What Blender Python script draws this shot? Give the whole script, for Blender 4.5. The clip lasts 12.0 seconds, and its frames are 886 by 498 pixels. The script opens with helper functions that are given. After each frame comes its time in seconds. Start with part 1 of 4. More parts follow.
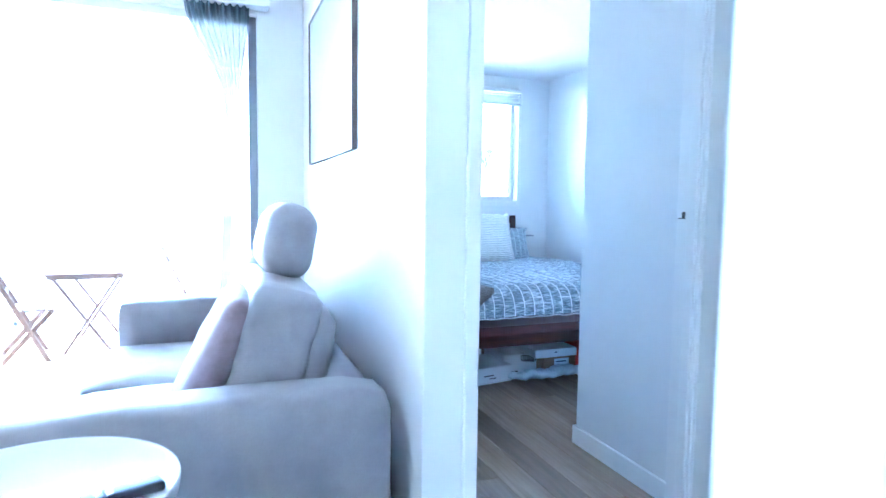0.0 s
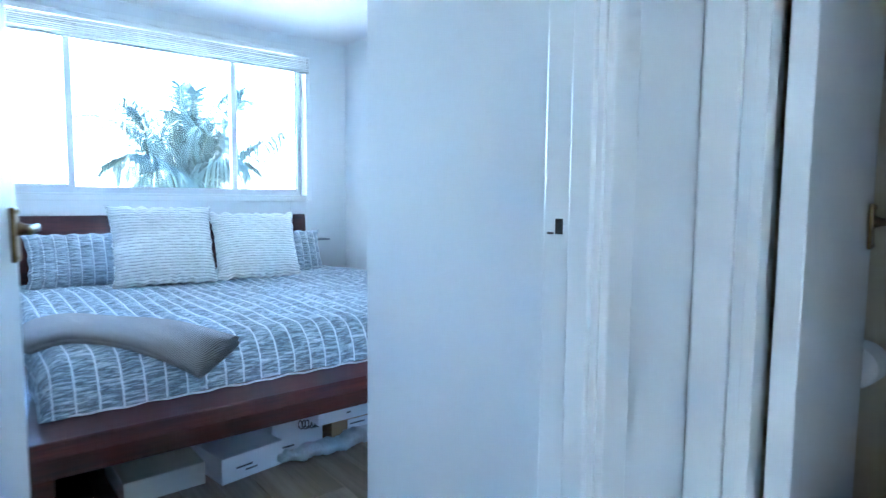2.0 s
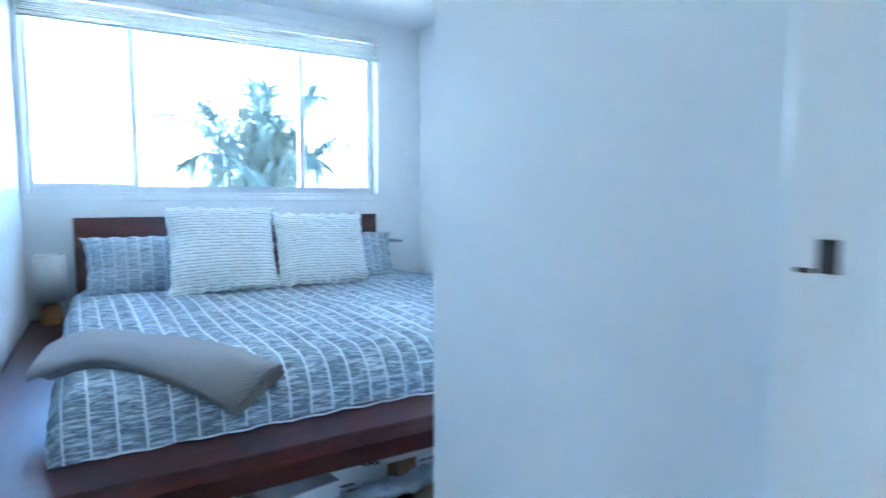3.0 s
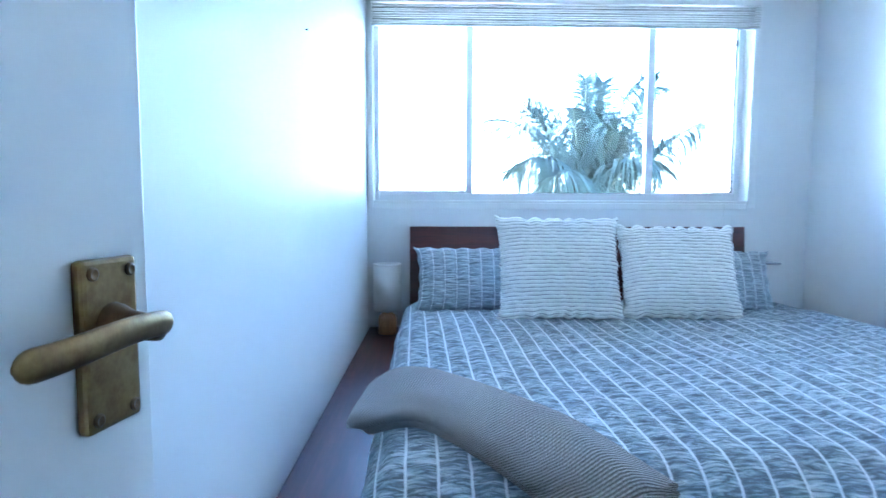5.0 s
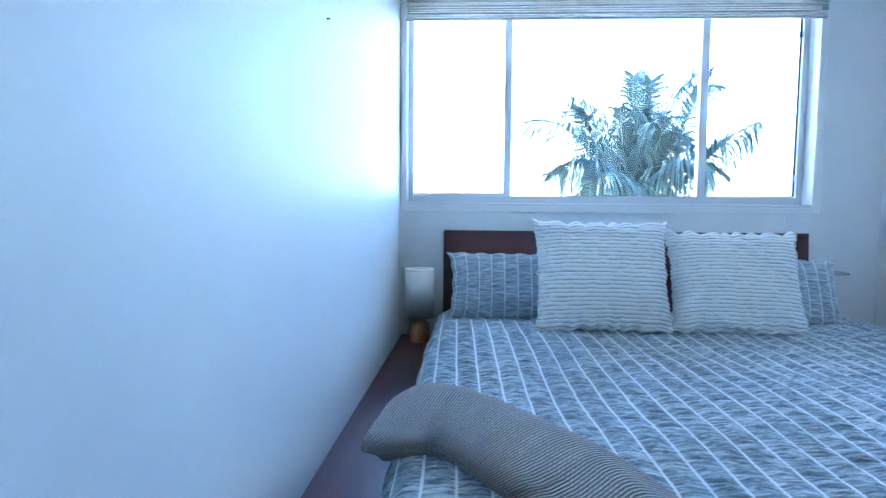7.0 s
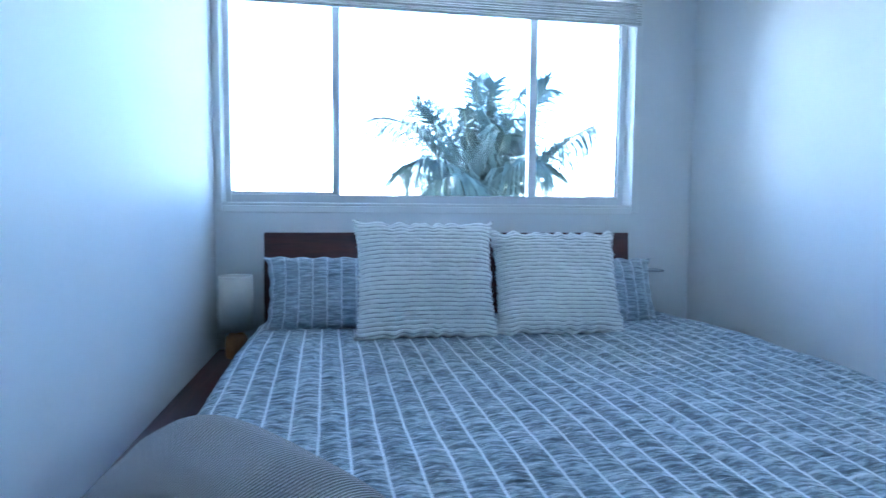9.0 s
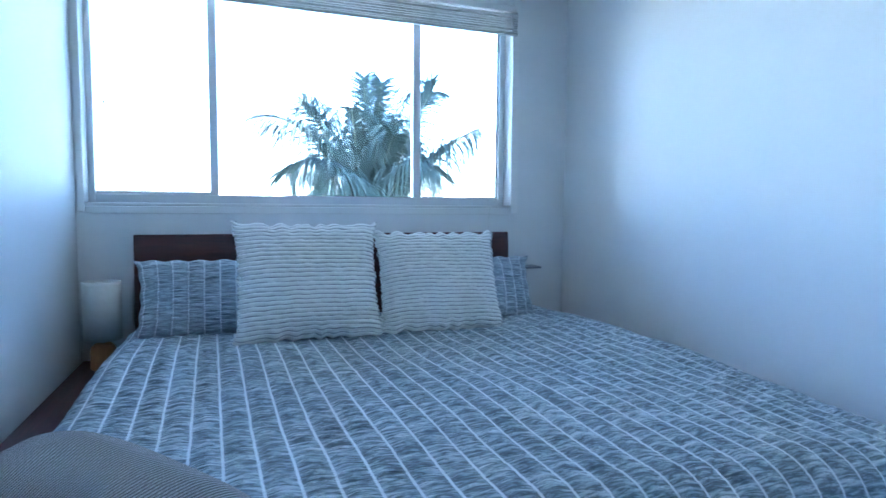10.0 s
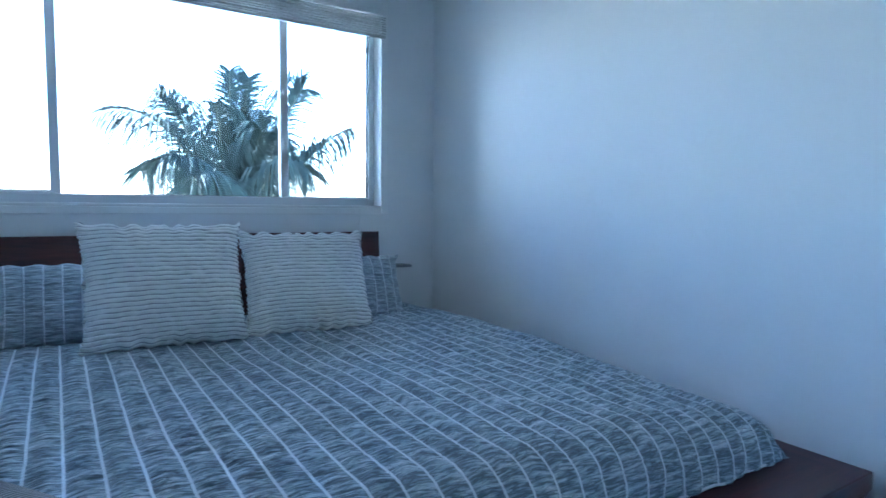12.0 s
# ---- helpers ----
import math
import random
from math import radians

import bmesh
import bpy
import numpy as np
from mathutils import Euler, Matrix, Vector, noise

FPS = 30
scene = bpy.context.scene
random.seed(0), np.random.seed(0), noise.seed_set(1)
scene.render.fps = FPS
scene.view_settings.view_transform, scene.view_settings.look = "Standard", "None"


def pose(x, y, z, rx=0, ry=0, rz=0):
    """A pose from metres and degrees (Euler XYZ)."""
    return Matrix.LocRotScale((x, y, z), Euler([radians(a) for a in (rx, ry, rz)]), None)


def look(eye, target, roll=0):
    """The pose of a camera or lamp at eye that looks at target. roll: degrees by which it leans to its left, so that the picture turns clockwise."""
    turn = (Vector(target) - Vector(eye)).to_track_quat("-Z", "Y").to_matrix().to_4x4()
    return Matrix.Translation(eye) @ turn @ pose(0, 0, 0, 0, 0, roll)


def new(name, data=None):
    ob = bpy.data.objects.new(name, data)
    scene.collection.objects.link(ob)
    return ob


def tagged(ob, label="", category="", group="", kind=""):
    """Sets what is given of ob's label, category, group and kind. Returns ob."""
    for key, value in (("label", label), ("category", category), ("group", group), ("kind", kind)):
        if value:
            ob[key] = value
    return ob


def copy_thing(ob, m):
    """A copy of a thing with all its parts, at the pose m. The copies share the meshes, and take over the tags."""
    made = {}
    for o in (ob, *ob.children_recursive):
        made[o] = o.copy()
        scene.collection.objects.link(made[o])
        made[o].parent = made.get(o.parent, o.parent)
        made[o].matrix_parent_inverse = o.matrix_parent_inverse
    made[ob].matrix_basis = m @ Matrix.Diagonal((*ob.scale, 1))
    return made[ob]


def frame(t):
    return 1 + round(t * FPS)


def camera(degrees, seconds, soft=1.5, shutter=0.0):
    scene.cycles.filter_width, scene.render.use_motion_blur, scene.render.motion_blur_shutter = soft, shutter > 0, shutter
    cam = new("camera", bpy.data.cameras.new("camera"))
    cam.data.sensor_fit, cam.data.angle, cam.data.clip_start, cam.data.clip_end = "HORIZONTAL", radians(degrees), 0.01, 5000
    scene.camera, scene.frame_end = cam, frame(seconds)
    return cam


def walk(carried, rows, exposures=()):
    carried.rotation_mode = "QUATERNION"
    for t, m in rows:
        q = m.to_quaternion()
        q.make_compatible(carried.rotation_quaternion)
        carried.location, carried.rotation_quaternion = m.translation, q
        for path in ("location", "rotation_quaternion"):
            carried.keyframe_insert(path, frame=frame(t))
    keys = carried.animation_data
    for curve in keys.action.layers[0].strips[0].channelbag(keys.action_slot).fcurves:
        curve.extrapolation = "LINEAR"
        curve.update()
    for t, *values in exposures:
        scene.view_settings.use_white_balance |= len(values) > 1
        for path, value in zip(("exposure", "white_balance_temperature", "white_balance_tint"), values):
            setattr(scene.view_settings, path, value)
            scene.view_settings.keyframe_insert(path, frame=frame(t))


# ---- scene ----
import itertools

cam = camera(74.55, 12.0, soft=1.5, shutter=0.45)
# seconds, x, y, z, yaw, pitch, roll
ROWS = [
    (0.0, -0.685, -5.201, 1.121, -21.25, -4.53, -0.76),
    (0.4, -0.596, -4.945, 1.115, -21.63, -4.63, -0.81),
    (0.5, -0.551, -4.885, 1.110, -21.69, -4.75, -1.14),
    (0.8, -0.437, -4.715, 1.125, -24.84, -4.78, -1.37),
    (1.0, -0.382, -4.643, 1.135, -27.86, -4.75, -0.82),
    (1.2, -0.288, -4.570, 1.134, -31.20, -4.88, -1.71),
    (1.5, -0.158, -4.450, 1.131, -36.43, -4.67, -0.93),
    (2.0, 0.071, -4.268, 1.128, -38.88, -4.86, -0.57),
    (2.5, 0.256, -4.104, 1.136, -38.11, -5.06, -0.36),
    (3.0, 0.317, -3.910, 1.130, -31.23, -5.15, -0.12),
    (3.5, 0.353, -3.638, 1.116, -22.07, -4.93, -0.07),
    (3.7, 0.349, -3.560, 1.114, -18.68, -4.86, -0.20),
    (5.5, 0.328, -3.198, 1.146, 1.82, -4.59, -0.04),
    (6.0, 0.322, -3.193, 1.145, 2.92, -4.46, -0.16),
    (6.5, 0.337, -3.164, 1.141, 3.04, -4.37, -0.32),
    (8.5, 0.542, -2.909, 1.129, -4.49, -4.20, -0.58),
    (9.0, 0.590, -2.922, 1.130, -9.95, -4.07, -0.45),
    (9.5, 0.605, -2.943, 1.139, -15.79, -4.04, -0.57),
    (10.0, 0.625, -2.969, 1.136, -20.29, -4.06, -0.41),
    (10.5, 0.621, -2.988, 1.137, -24.09, -4.08, -0.39),
    (11.0, 0.614, -2.996, 1.140, -27.08, -4.12, -0.43),
    (11.5, 0.621, -3.002, 1.139, -29.31, -4.06, -0.42),
    (12.0, 0.641, -3.030, 1.141, -32.23, -4.05, -0.53),
]
EXPOSURES = [(0.0, 5.98, 4520, 10), (1.0, 5.85, 4640, 10), (1.5, 5.82, 4750, 9), (2.5, 5.72, 4830, 6), (3.5, 5.66, 4870, 6), (5.5, 5.3, 4730, 9), (6.5, 5.14, 4720, 9), (8.5, 4.78, 4690, 9), (9.5, 4.62, 4700, 8), (11.0, 4.3, 4740, 7), (12.0, 4.03, 4710, 7)]
walk(cam, [(t, pose(x, y, z, 90 + pitch, roll, yaw)) for t, x, y, z, yaw, pitch, roll in ROWS], EXPOSURES)

# ---- world and sun ----
SUN_EL, SUN_AZ = 39.0, -62.0          # degrees; azimuth from +y towards +x
world = bpy.data.worlds.new("sky")
scene.world = world
world.use_nodes = True
wn = world.node_tree.nodes
sky = wn.new("ShaderNodeTexSky")
sky.sky_type = 'NISHITA'
sky.sun_disc = False
sky.sun_elevation, sky.sun_rotation = radians(SUN_EL), radians(SUN_AZ)
sky.air_density, sky.dust_density = 1.0, 0.6
wn["Background"].inputs[1].default_value = 0.13
world.node_tree.links.new(sky.outputs[0], wn["Background"].inputs[0])
sun_data = bpy.data.lights.new("sun", 'SUN')
sun_data.energy, sun_data.angle, sun_data.color = 4.6, radians(0.6), (1.0, 0.95, 0.88)
sun = new("sun", sun_data)
sun_way = Vector((math.sin(radians(SUN_AZ)) * math.cos(radians(SUN_EL)), math.cos(radians(SUN_AZ)) * math.cos(radians(SUN_EL)), math.sin(radians(SUN_EL))))
sun.matrix_world = look(sun_way * 30, (0, 0, 0))


# ---- materials ----
def mat_base(name, rough=0.6, metal=0.0):
    m = bpy.data.materials.new(name)
    m.use_nodes = True
    nt = m.node_tree
    b = nt.nodes["Principled BSDF"]
    b.inputs["Roughness"].default_value = rough
    b.inputs["Metallic"].default_value = metal
    return m, nt, b


def node(nt, kind, **kw):
    n = nt.nodes.new(kind)
    for k, v in kw.items():
        if k == "blend_type":
            n.blend_type = v
        elif k == "data_type":
            n.data_type = v
        elif k == "operation":
            n.operation = v
        elif k == "wave_type":
            n.wave_type = v
        elif k == "bands_direction":
            n.bands_direction = v
    return n


def coords(nt, scale=(1, 1, 1), uv=False):
    tc = nt.nodes.new("ShaderNodeTexCoord")
    mp = nt.nodes.new("ShaderNodeMapping")
    mp.inputs["Scale"].default_value = scale
    nt.links.new(tc.outputs["UV" if uv else "Object"], mp.inputs["Vector"])
    return mp.outputs[0]


def noise_tex(nt, vec, scale, detail=4, rough=0.55, distortion=0.0):
    n = nt.nodes.new("ShaderNodeTexNoise")
    n.inputs["Scale"].default_value = scale
    n.inputs["Detail"].default_value = detail
    n.inputs["Roughness"].default_value = rough
    n.inputs["Distortion"].default_value = distortion
    nt.links.new(vec, n.inputs["Vector"])
    return n.outputs["Fac"]


def ramp(nt, fac, stops):
    r = nt.nodes.new("ShaderNodeValToRGB")
    while len(r.color_ramp.elements) < len(stops):
        r.color_ramp.elements.new(0.5)
    for e, (p, c) in zip(r.color_ramp.elements, stops):
        e.position, e.color = p, (*c, 1)
    nt.links.new(fac, r.inputs[0])
    return r.outputs[0]


def mixc(nt, fac, a, b, blend='MIX'):
    m = nt.nodes.new("ShaderNodeMix")
    m.data_type, m.blend_type = 'RGBA', blend
    if isinstance(fac, (int, float)):
        m.inputs[0].default_value = fac
    else:
        nt.links.new(fac, m.inputs[0])
    for s, v in ((6, a), (7, b)):
        if isinstance(v, tuple):
            m.inputs[s].default_value = (*v, 1)
        else:
            nt.links.new(v, m.inputs[s])
    return m.outputs[2]


def bump(nt, b, height, strength=0.2, dist=0.002, below=None):
    n = nt.nodes.new("ShaderNodeBump")
    n.inputs["Strength"].default_value = strength
    n.inputs["Distance"].default_value = dist
    nt.links.new(height, n.inputs["Height"])
    if below is not None:
        nt.links.new(below, n.inputs["Normal"])
    nt.links.new(n.outputs[0], b.inputs["Normal"])
    return n.outputs[0]


def paint(name, col, rough=0.55, grain=0.012, scale=220, worn=0.04):
    """Painted surface: roller grain, faint uneven patches and scuffs."""
    m, nt, b = mat_base(name, rough)
    v = coords(nt)
    big = noise_tex(nt, v, 1.7, 5)
    mid = noise_tex(nt, v, 14, 5)
    c0 = tuple(x * (1 - worn) for x in col)
    c = mixc(nt, ramp(nt, big, [(0.3, (0, 0, 0)), (0.7, (1, 1, 1))]), c0, col)
    c = mixc(nt, ramp(nt, mid, [(0.60, (0, 0, 0)), (0.78, (0.35, 0.35, 0.35))]), c, tuple(x * (1 - 1.2 * worn) for x in col))
    nt.links.new(c, b.inputs["Base Color"])
    rr = nt.nodes.new("ShaderNodeMapRange")
    rr.inputs[3].default_value, rr.inputs[4].default_value = rough - 0.06, rough + 0.08
    nt.links.new(mid, rr.inputs[0])
    nt.links.new(rr.outputs[0], b.inputs["Roughness"])
    n1 = bump(nt, b, noise_tex(nt, v, scale, 3), 0.25, grain * 0.05)
    bump(nt, b, noise_tex(nt, v, 3.0, 3), 0.15, grain * 0.2, n1)
    return m


def wood(name, dark, light, rough=0.35, along=1, scale=1.0, coat=0.0, island=False):
    """Stained timber with long grain along axis 0, 1 or 2."""
    m, nt, b = mat_base(name, rough)
    s = [26 * scale] * 3
    s[along] = 1.6 * scale
    v = coords(nt, tuple(s))
    if island:
        oi = nt.nodes.new("ShaderNodeObjectInfo")
        add = nt.nodes.new("ShaderNodeVectorMath")
        add.operation = 'ADD'
        mul = nt.nodes.new("ShaderNodeVectorMath")
        mul.operation = 'SCALE'
        comb = nt.nodes.new("ShaderNodeCombineXYZ")
        for i in range(3):
            nt.links.new(oi.outputs["Random"], comb.inputs[i])
        nt.links.new(comb.outputs[0], mul.inputs[0])
        mul.inputs["Scale"].default_value = 37.0
        nt.links.new(v, add.inputs[0])
        nt.links.new(mul.outputs[0], add.inputs[1])
        v = add.outputs[0]
    g = noise_tex(nt, v, 1.0, 6, 0.6, 0.8)
    f = noise_tex(nt, v, 5.0, 5, 0.65)
    c = ramp(nt, g, [(0.28, dark), (0.52, tuple((a + q) / 2 for a, q in zip(dark, light))), (0.75, light)])
    c = mixc(nt, ramp(nt, f, [(0.35, (0.55, 0.55, 0.55)), (0.6, (0, 0, 0))]), c, tuple(x * 0.6 for x in dark))
    if island:
        hs = nt.nodes.new("ShaderNodeHueSaturation")
        mr = nt.nodes.new("ShaderNodeMapRange")
        mr.inputs[3].default_value, mr.inputs[4].default_value = 0.8, 1.18
        nt.links.new(oi.outputs["Random"], mr.inputs[0])
        nt.links.new(mr.outputs[0], hs.inputs["Value"])
        nt.links.new(c, hs.inputs["Color"])
        c = hs.outputs[0]
    nt.links.new(c, b.inputs["Base Color"])
    b.inputs["Coat Weight"].default_value = coat
    b.inputs["Coat Roughness"].default_value = 0.18
    bump(nt, b, f, 0.25, 0.0006)
    return m


def fabric(name, col, col2, weave=900, rough=0.9, sheen=0.2, patch=20, relief=0.0006):
    m, nt, b = mat_base(name, rough)
    v = coords(nt)
    n = noise_tex(nt, v, patch, 4)
    fine = noise_tex(nt, v, weave, 2, 0.7)
    c = mixc(nt, ramp(nt, n, [(0.35, (0, 0, 0)), (0.65, (1, 1, 1))]), col, col2)
    c = mixc(nt, ramp(nt, fine, [(0.35, (0.3, 0.3, 0.3)), (0.6, (0, 0, 0))]), c, tuple(x * 0.7 for x in col))
    nt.links.new(c, b.inputs["Base Color"])
    b.inputs["Sheen Weight"].default_value = sheen
    bump(nt, b, fine, 0.5, relief)
    return m


def ruched(name, col, col2, fine_line):
    """Cream cotton gathered in rows, with the shade between gathers painted as dark lines; v counts the rows."""
    m = fabric(name, col, col2, 800)
    nt = m.node_tree
    b = nt.nodes["Principled BSDF"]
    ground = b.inputs["Base Color"].links[0].from_socket
    tc = nt.nodes.new("ShaderNodeTexCoord")
    sp = nt.nodes.new("ShaderNodeSeparateXYZ")
    nt.links.new(tc.outputs["UV"], sp.inputs[0])
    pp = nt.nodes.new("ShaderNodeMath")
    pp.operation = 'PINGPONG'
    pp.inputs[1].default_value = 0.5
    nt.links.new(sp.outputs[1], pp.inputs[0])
    # broken dark rows stand in for shade in the gathers
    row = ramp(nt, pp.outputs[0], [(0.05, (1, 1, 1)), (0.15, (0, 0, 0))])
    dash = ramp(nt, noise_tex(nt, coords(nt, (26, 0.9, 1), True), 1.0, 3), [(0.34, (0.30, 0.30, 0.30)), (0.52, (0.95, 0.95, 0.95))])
    nt.links.new(mixc(nt, mixc(nt, 1.0, row, dash, 'MULTIPLY'), ground, fine_line), b.inputs["Base Color"])
    return m


def striped(name, ground, ground2, line, spacing, width, crease_shade=0.32):
    """Puckered cotton: pale woven lines along v every `spacing` metres of u, thin creases across with their shade
    painted in.
    """
    m, nt, b = mat_base(name, 0.92)
    tc = nt.nodes.new("ShaderNodeTexCoord")
    sp = nt.nodes.new("ShaderNodeSeparateXYZ")
    nt.links.new(tc.outputs["UV"], sp.inputs[0])

    def op(kind, a, q, clamp=False):
        n = nt.nodes.new("ShaderNodeMath")
        n.operation, n.use_clamp = kind, clamp
        for i, x in enumerate((a, q)):
            if isinstance(x, (int, float)):
                n.inputs[i].default_value = x
            else:
                nt.links.new(x, n.inputs[i])
        return n.outputs[0]
    wob = noise_tex(nt, tc.outputs["UV"], 9.0, 2)
    u = op('ADD', sp.outputs[0], op('MULTIPLY', op('SUBTRACT', wob, 0.5), 0.005))
    fr = op('FRACT', op('DIVIDE', u, spacing), 0.0)
    d = op('MULTIPLY', op('ABSOLUTE', op('SUBTRACT', fr, 0.5), 0.0), spacing)
    brk = noise_tex(nt, tc.outputs["UV"], 130.0, 2)
    on = op('SUBTRACT', 1.0, op('DIVIDE', d, op('MULTIPLY', width, op('ADD', brk, 0.35))), True)
    on = op('MULTIPLY', on, 2.2, True)
    # each band between two lines is gathered on its own
    cell = op('FLOOR', op('ADD', op('DIVIDE', u, spacing), 0.5), 0.0)
    band = nt.nodes.new("ShaderNodeCombineXYZ")
    nt.links.new(sp.outputs[0], band.inputs[0])
    nt.links.new(sp.outputs[1], band.inputs[1])
    nt.links.new(op('MULTIPLY', cell, 7.31), band.inputs[2])

    def gathers(along, across, detail, distortion):
        mp = nt.nodes.new("ShaderNodeMapping")
        mp.inputs["Scale"].default_value = (along, across, 1)
        nt.links.new(band.outputs[0], mp.inputs[0])
        return noise_tex(nt, mp.outputs[0], 1.0, detail, 0.6, distortion)
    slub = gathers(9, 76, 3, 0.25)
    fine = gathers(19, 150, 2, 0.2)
    fine_line = gathers(50, 320, 3, 0.0)
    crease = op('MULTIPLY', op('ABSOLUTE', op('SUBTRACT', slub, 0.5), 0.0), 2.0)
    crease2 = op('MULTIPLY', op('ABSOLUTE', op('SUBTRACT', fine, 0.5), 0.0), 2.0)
    # crease shade put into the colour: dark in the folds, paler on the puffs
    dark = tuple(x * crease_shade for x in ground)
    c = ramp(nt, crease, [(0.0, dark), (0.05, tuple(x * (0.3 + 0.7 * crease_shade) for x in ground)), (0.12, ground), (0.24, ground2), (0.42, line)])
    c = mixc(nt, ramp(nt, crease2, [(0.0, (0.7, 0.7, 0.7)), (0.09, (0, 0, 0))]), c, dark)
    c = mixc(nt, ramp(nt, fine_line, [(0.4, (0.28, 0.28, 0.28)), (0.62, (0, 0, 0))]), c, tuple(x * 0.62 for x in ground))
    c = mixc(nt, on, c, line)
    nt.links.new(c, b.inputs["Base Color"])
    b.inputs["Sheen Weight"].default_value = 0.15
    n1 = bump(nt, b, crease, 1.0, 0.004)
    n2 = bump(nt, b, crease2, 0.6, 0.0015, n1)
    bump(nt, b, fine_line, 0.35, 0.001, n2)
    return m


def glass(name, tint=(0.97, 0.99, 1.0), gloss=0.06):
    m = bpy.data.materials.new(name)
    m.use_nodes = True
    nt = m.node_tree
    nt.nodes.clear()
    out = nt.nodes.new("ShaderNodeOutputMaterial")
    mx = nt.nodes.new("ShaderNodeMixShader")
    tr = nt.nodes.new("ShaderNodeBsdfTransparent")
    gl = nt.nodes.new("ShaderNodeBsdfGlossy")
    fr = nt.nodes.new("ShaderNodeFresnel")
    fr.inputs["IOR"].default_value = 1.45
    tr.inputs[0].default_value = (*tint, 1)
    gl.inputs["Roughness"].default_value = 0.02
    nt.links.new(fr.outputs[0], mx.inputs[0])
    nt.links.new(tr.outputs[0], mx.inputs[1])
    nt.links.new(gl.outputs[0], mx.inputs[2])
    nt.links.new(mx.outputs[0], out.inputs[0])
    return m


def sheer(name, col, see=0.45, through_light=0.5):
    m = bpy.data.materials.new(name)
    m.use_nodes = True
    nt = m.node_tree
    nt.nodes.clear()
    out = nt.nodes.new("ShaderNodeOutputMaterial")
    a = nt.nodes.new("ShaderNodeMixShader")
    q = nt.nodes.new("ShaderNodeMixShader")
    di = nt.nodes.new("ShaderNodeBsdfDiffuse")
    tl = nt.nodes.new("ShaderNodeBsdfTranslucent")
    tr = nt.nodes.new("ShaderNodeBsdfTransparent")
    di.inputs[0].default_value = tl.inputs[0].default_value = (*col, 1)
    a.inputs[0].default_value = through_light
    n = noise_tex(nt, coords(nt, (1, 1, 0.2)), 160, 3)
    mr = nt.nodes.new("ShaderNodeMapRange")
    mr.inputs[3].default_value, mr.inputs[4].default_value = see - 0.15, see + 0.15
    nt.links.new(n, mr.inputs[0])
    nt.links.new(di.outputs[0], a.inputs[1])
    nt.links.new(tl.outputs[0], a.inputs[2])
    nt.links.new(mr.outputs[0], q.inputs[0])
    nt.links.new(a.outputs[0], q.inputs[1])
    nt.links.new(tr.outputs[0], q.inputs[2])
    nt.links.new(q.outputs[0], out.inputs[0])
    return m


def leaf_mat(name, c1, c2):
    m, nt, b = mat_base(name, 0.6)
    b.inputs["Specular IOR Level"].default_value = 0.2
    v = coords(nt, (1, 1, 1))
    n = noise_tex(nt, v, 7, 4)
    g = nt.nodes.new("ShaderNodeNewGeometry")
    c = mixc(nt, ramp(nt, n, [(0.3, (0, 0, 0)), (0.7, (1, 1, 1))]), c1, c2)
    hs = nt.nodes.new("ShaderNodeHueSaturation")
    mr = nt.nodes.new("ShaderNodeMapRange")
    mr.inputs[3].default_value, mr.inputs[4].default_value = 0.7, 1.35
    nt.links.new(g.outputs["Random Per Island"], mr.inputs[0])
    nt.links.new(mr.outputs[0], hs.inputs["Value"])
    nt.links.new(c, hs.inputs["Color"])
    nt.links.new(hs.outputs[0], b.inputs["Base Color"])
    b.inputs["Transmission Weight"].default_value = 0.0
    return m


def brass(name, col, col2, rough=0.38):
    m, nt, b = mat_base(name, rough, 1.0)
    v = coords(nt)
    n = noise_tex(nt, v, 55, 6, 0.65)
    f = noise_tex(nt, v, 700, 3)
    c = mixc(nt, ramp(nt, n, [(0.35, (0, 0, 0)), (0.65, (1, 1, 1))]), col, col2)
    nt.links.new(c, b.inputs["Base Color"])
    mr = nt.nodes.new("ShaderNodeMapRange")
    mr.inputs[3].default_value, mr.inputs[4].default_value = rough - 0.1, rough + 0.15
    nt.links.new(n, mr.inputs[0])
    nt.links.new(mr.outputs[0], b.inputs["Roughness"])
    bump(nt, b, f, 0.15, 0.0003)
    return m


M_WALL = paint("wall_paint", (0.80, 0.805, 0.795), 0.48)
M_WALL.node_tree.nodes["Principled BSDF"].inputs["Specular IOR Level"].default_value = 0.16
M_CEIL = paint("ceiling_paint", (0.82, 0.82, 0.81), 0.75)
M_DOOR = paint("door_gloss_paint", (0.80, 0.80, 0.78), 0.32, 0.006, 90)
M_TRIM = paint("trim_gloss_paint", (0.82, 0.82, 0.80), 0.3, 0.005, 90)
M_BATH = paint("bathroom_paint", (0.62, 0.55, 0.44), 0.5)
M_FRAME = paint("window_frame_enamel", (0.80, 0.81, 0.82), 0.3, 0.003, 60, 0.06)
M_ALU = paint("dark_aluminium", (0.28, 0.30, 0.33), 0.4, 0.003, 60, 0.1)
M_PANE_BLACK = paint("pane_black", (0.02, 0.02, 0.022), 0.6, 0.004, 100, 0.2)
M_MAHOG = wood("mahogany", (0.038, 0.009, 0.008), (0.105, 0.024, 0.018), 0.40, 0, 1.0, 0.04)
M_MAHOG_Y = wood("mahogany_lengthwise", (0.038, 0.009, 0.008), (0.105, 0.024, 0.018), 0.40, 1, 1.0, 0.04)
M_FLOOR = wood("oak_floor", (0.22, 0.155, 0.10), (0.38, 0.285, 0.195), 0.45, 1, 0.3, 0.1, True)
M_SUBFLOOR = paint("floor_joint", (0.09, 0.06, 0.04), 0.7)
M_PINE = wood("pine_base", (0.42, 0.21, 0.07), (0.60, 0.34, 0.13), 0.5, 2, 2.0)
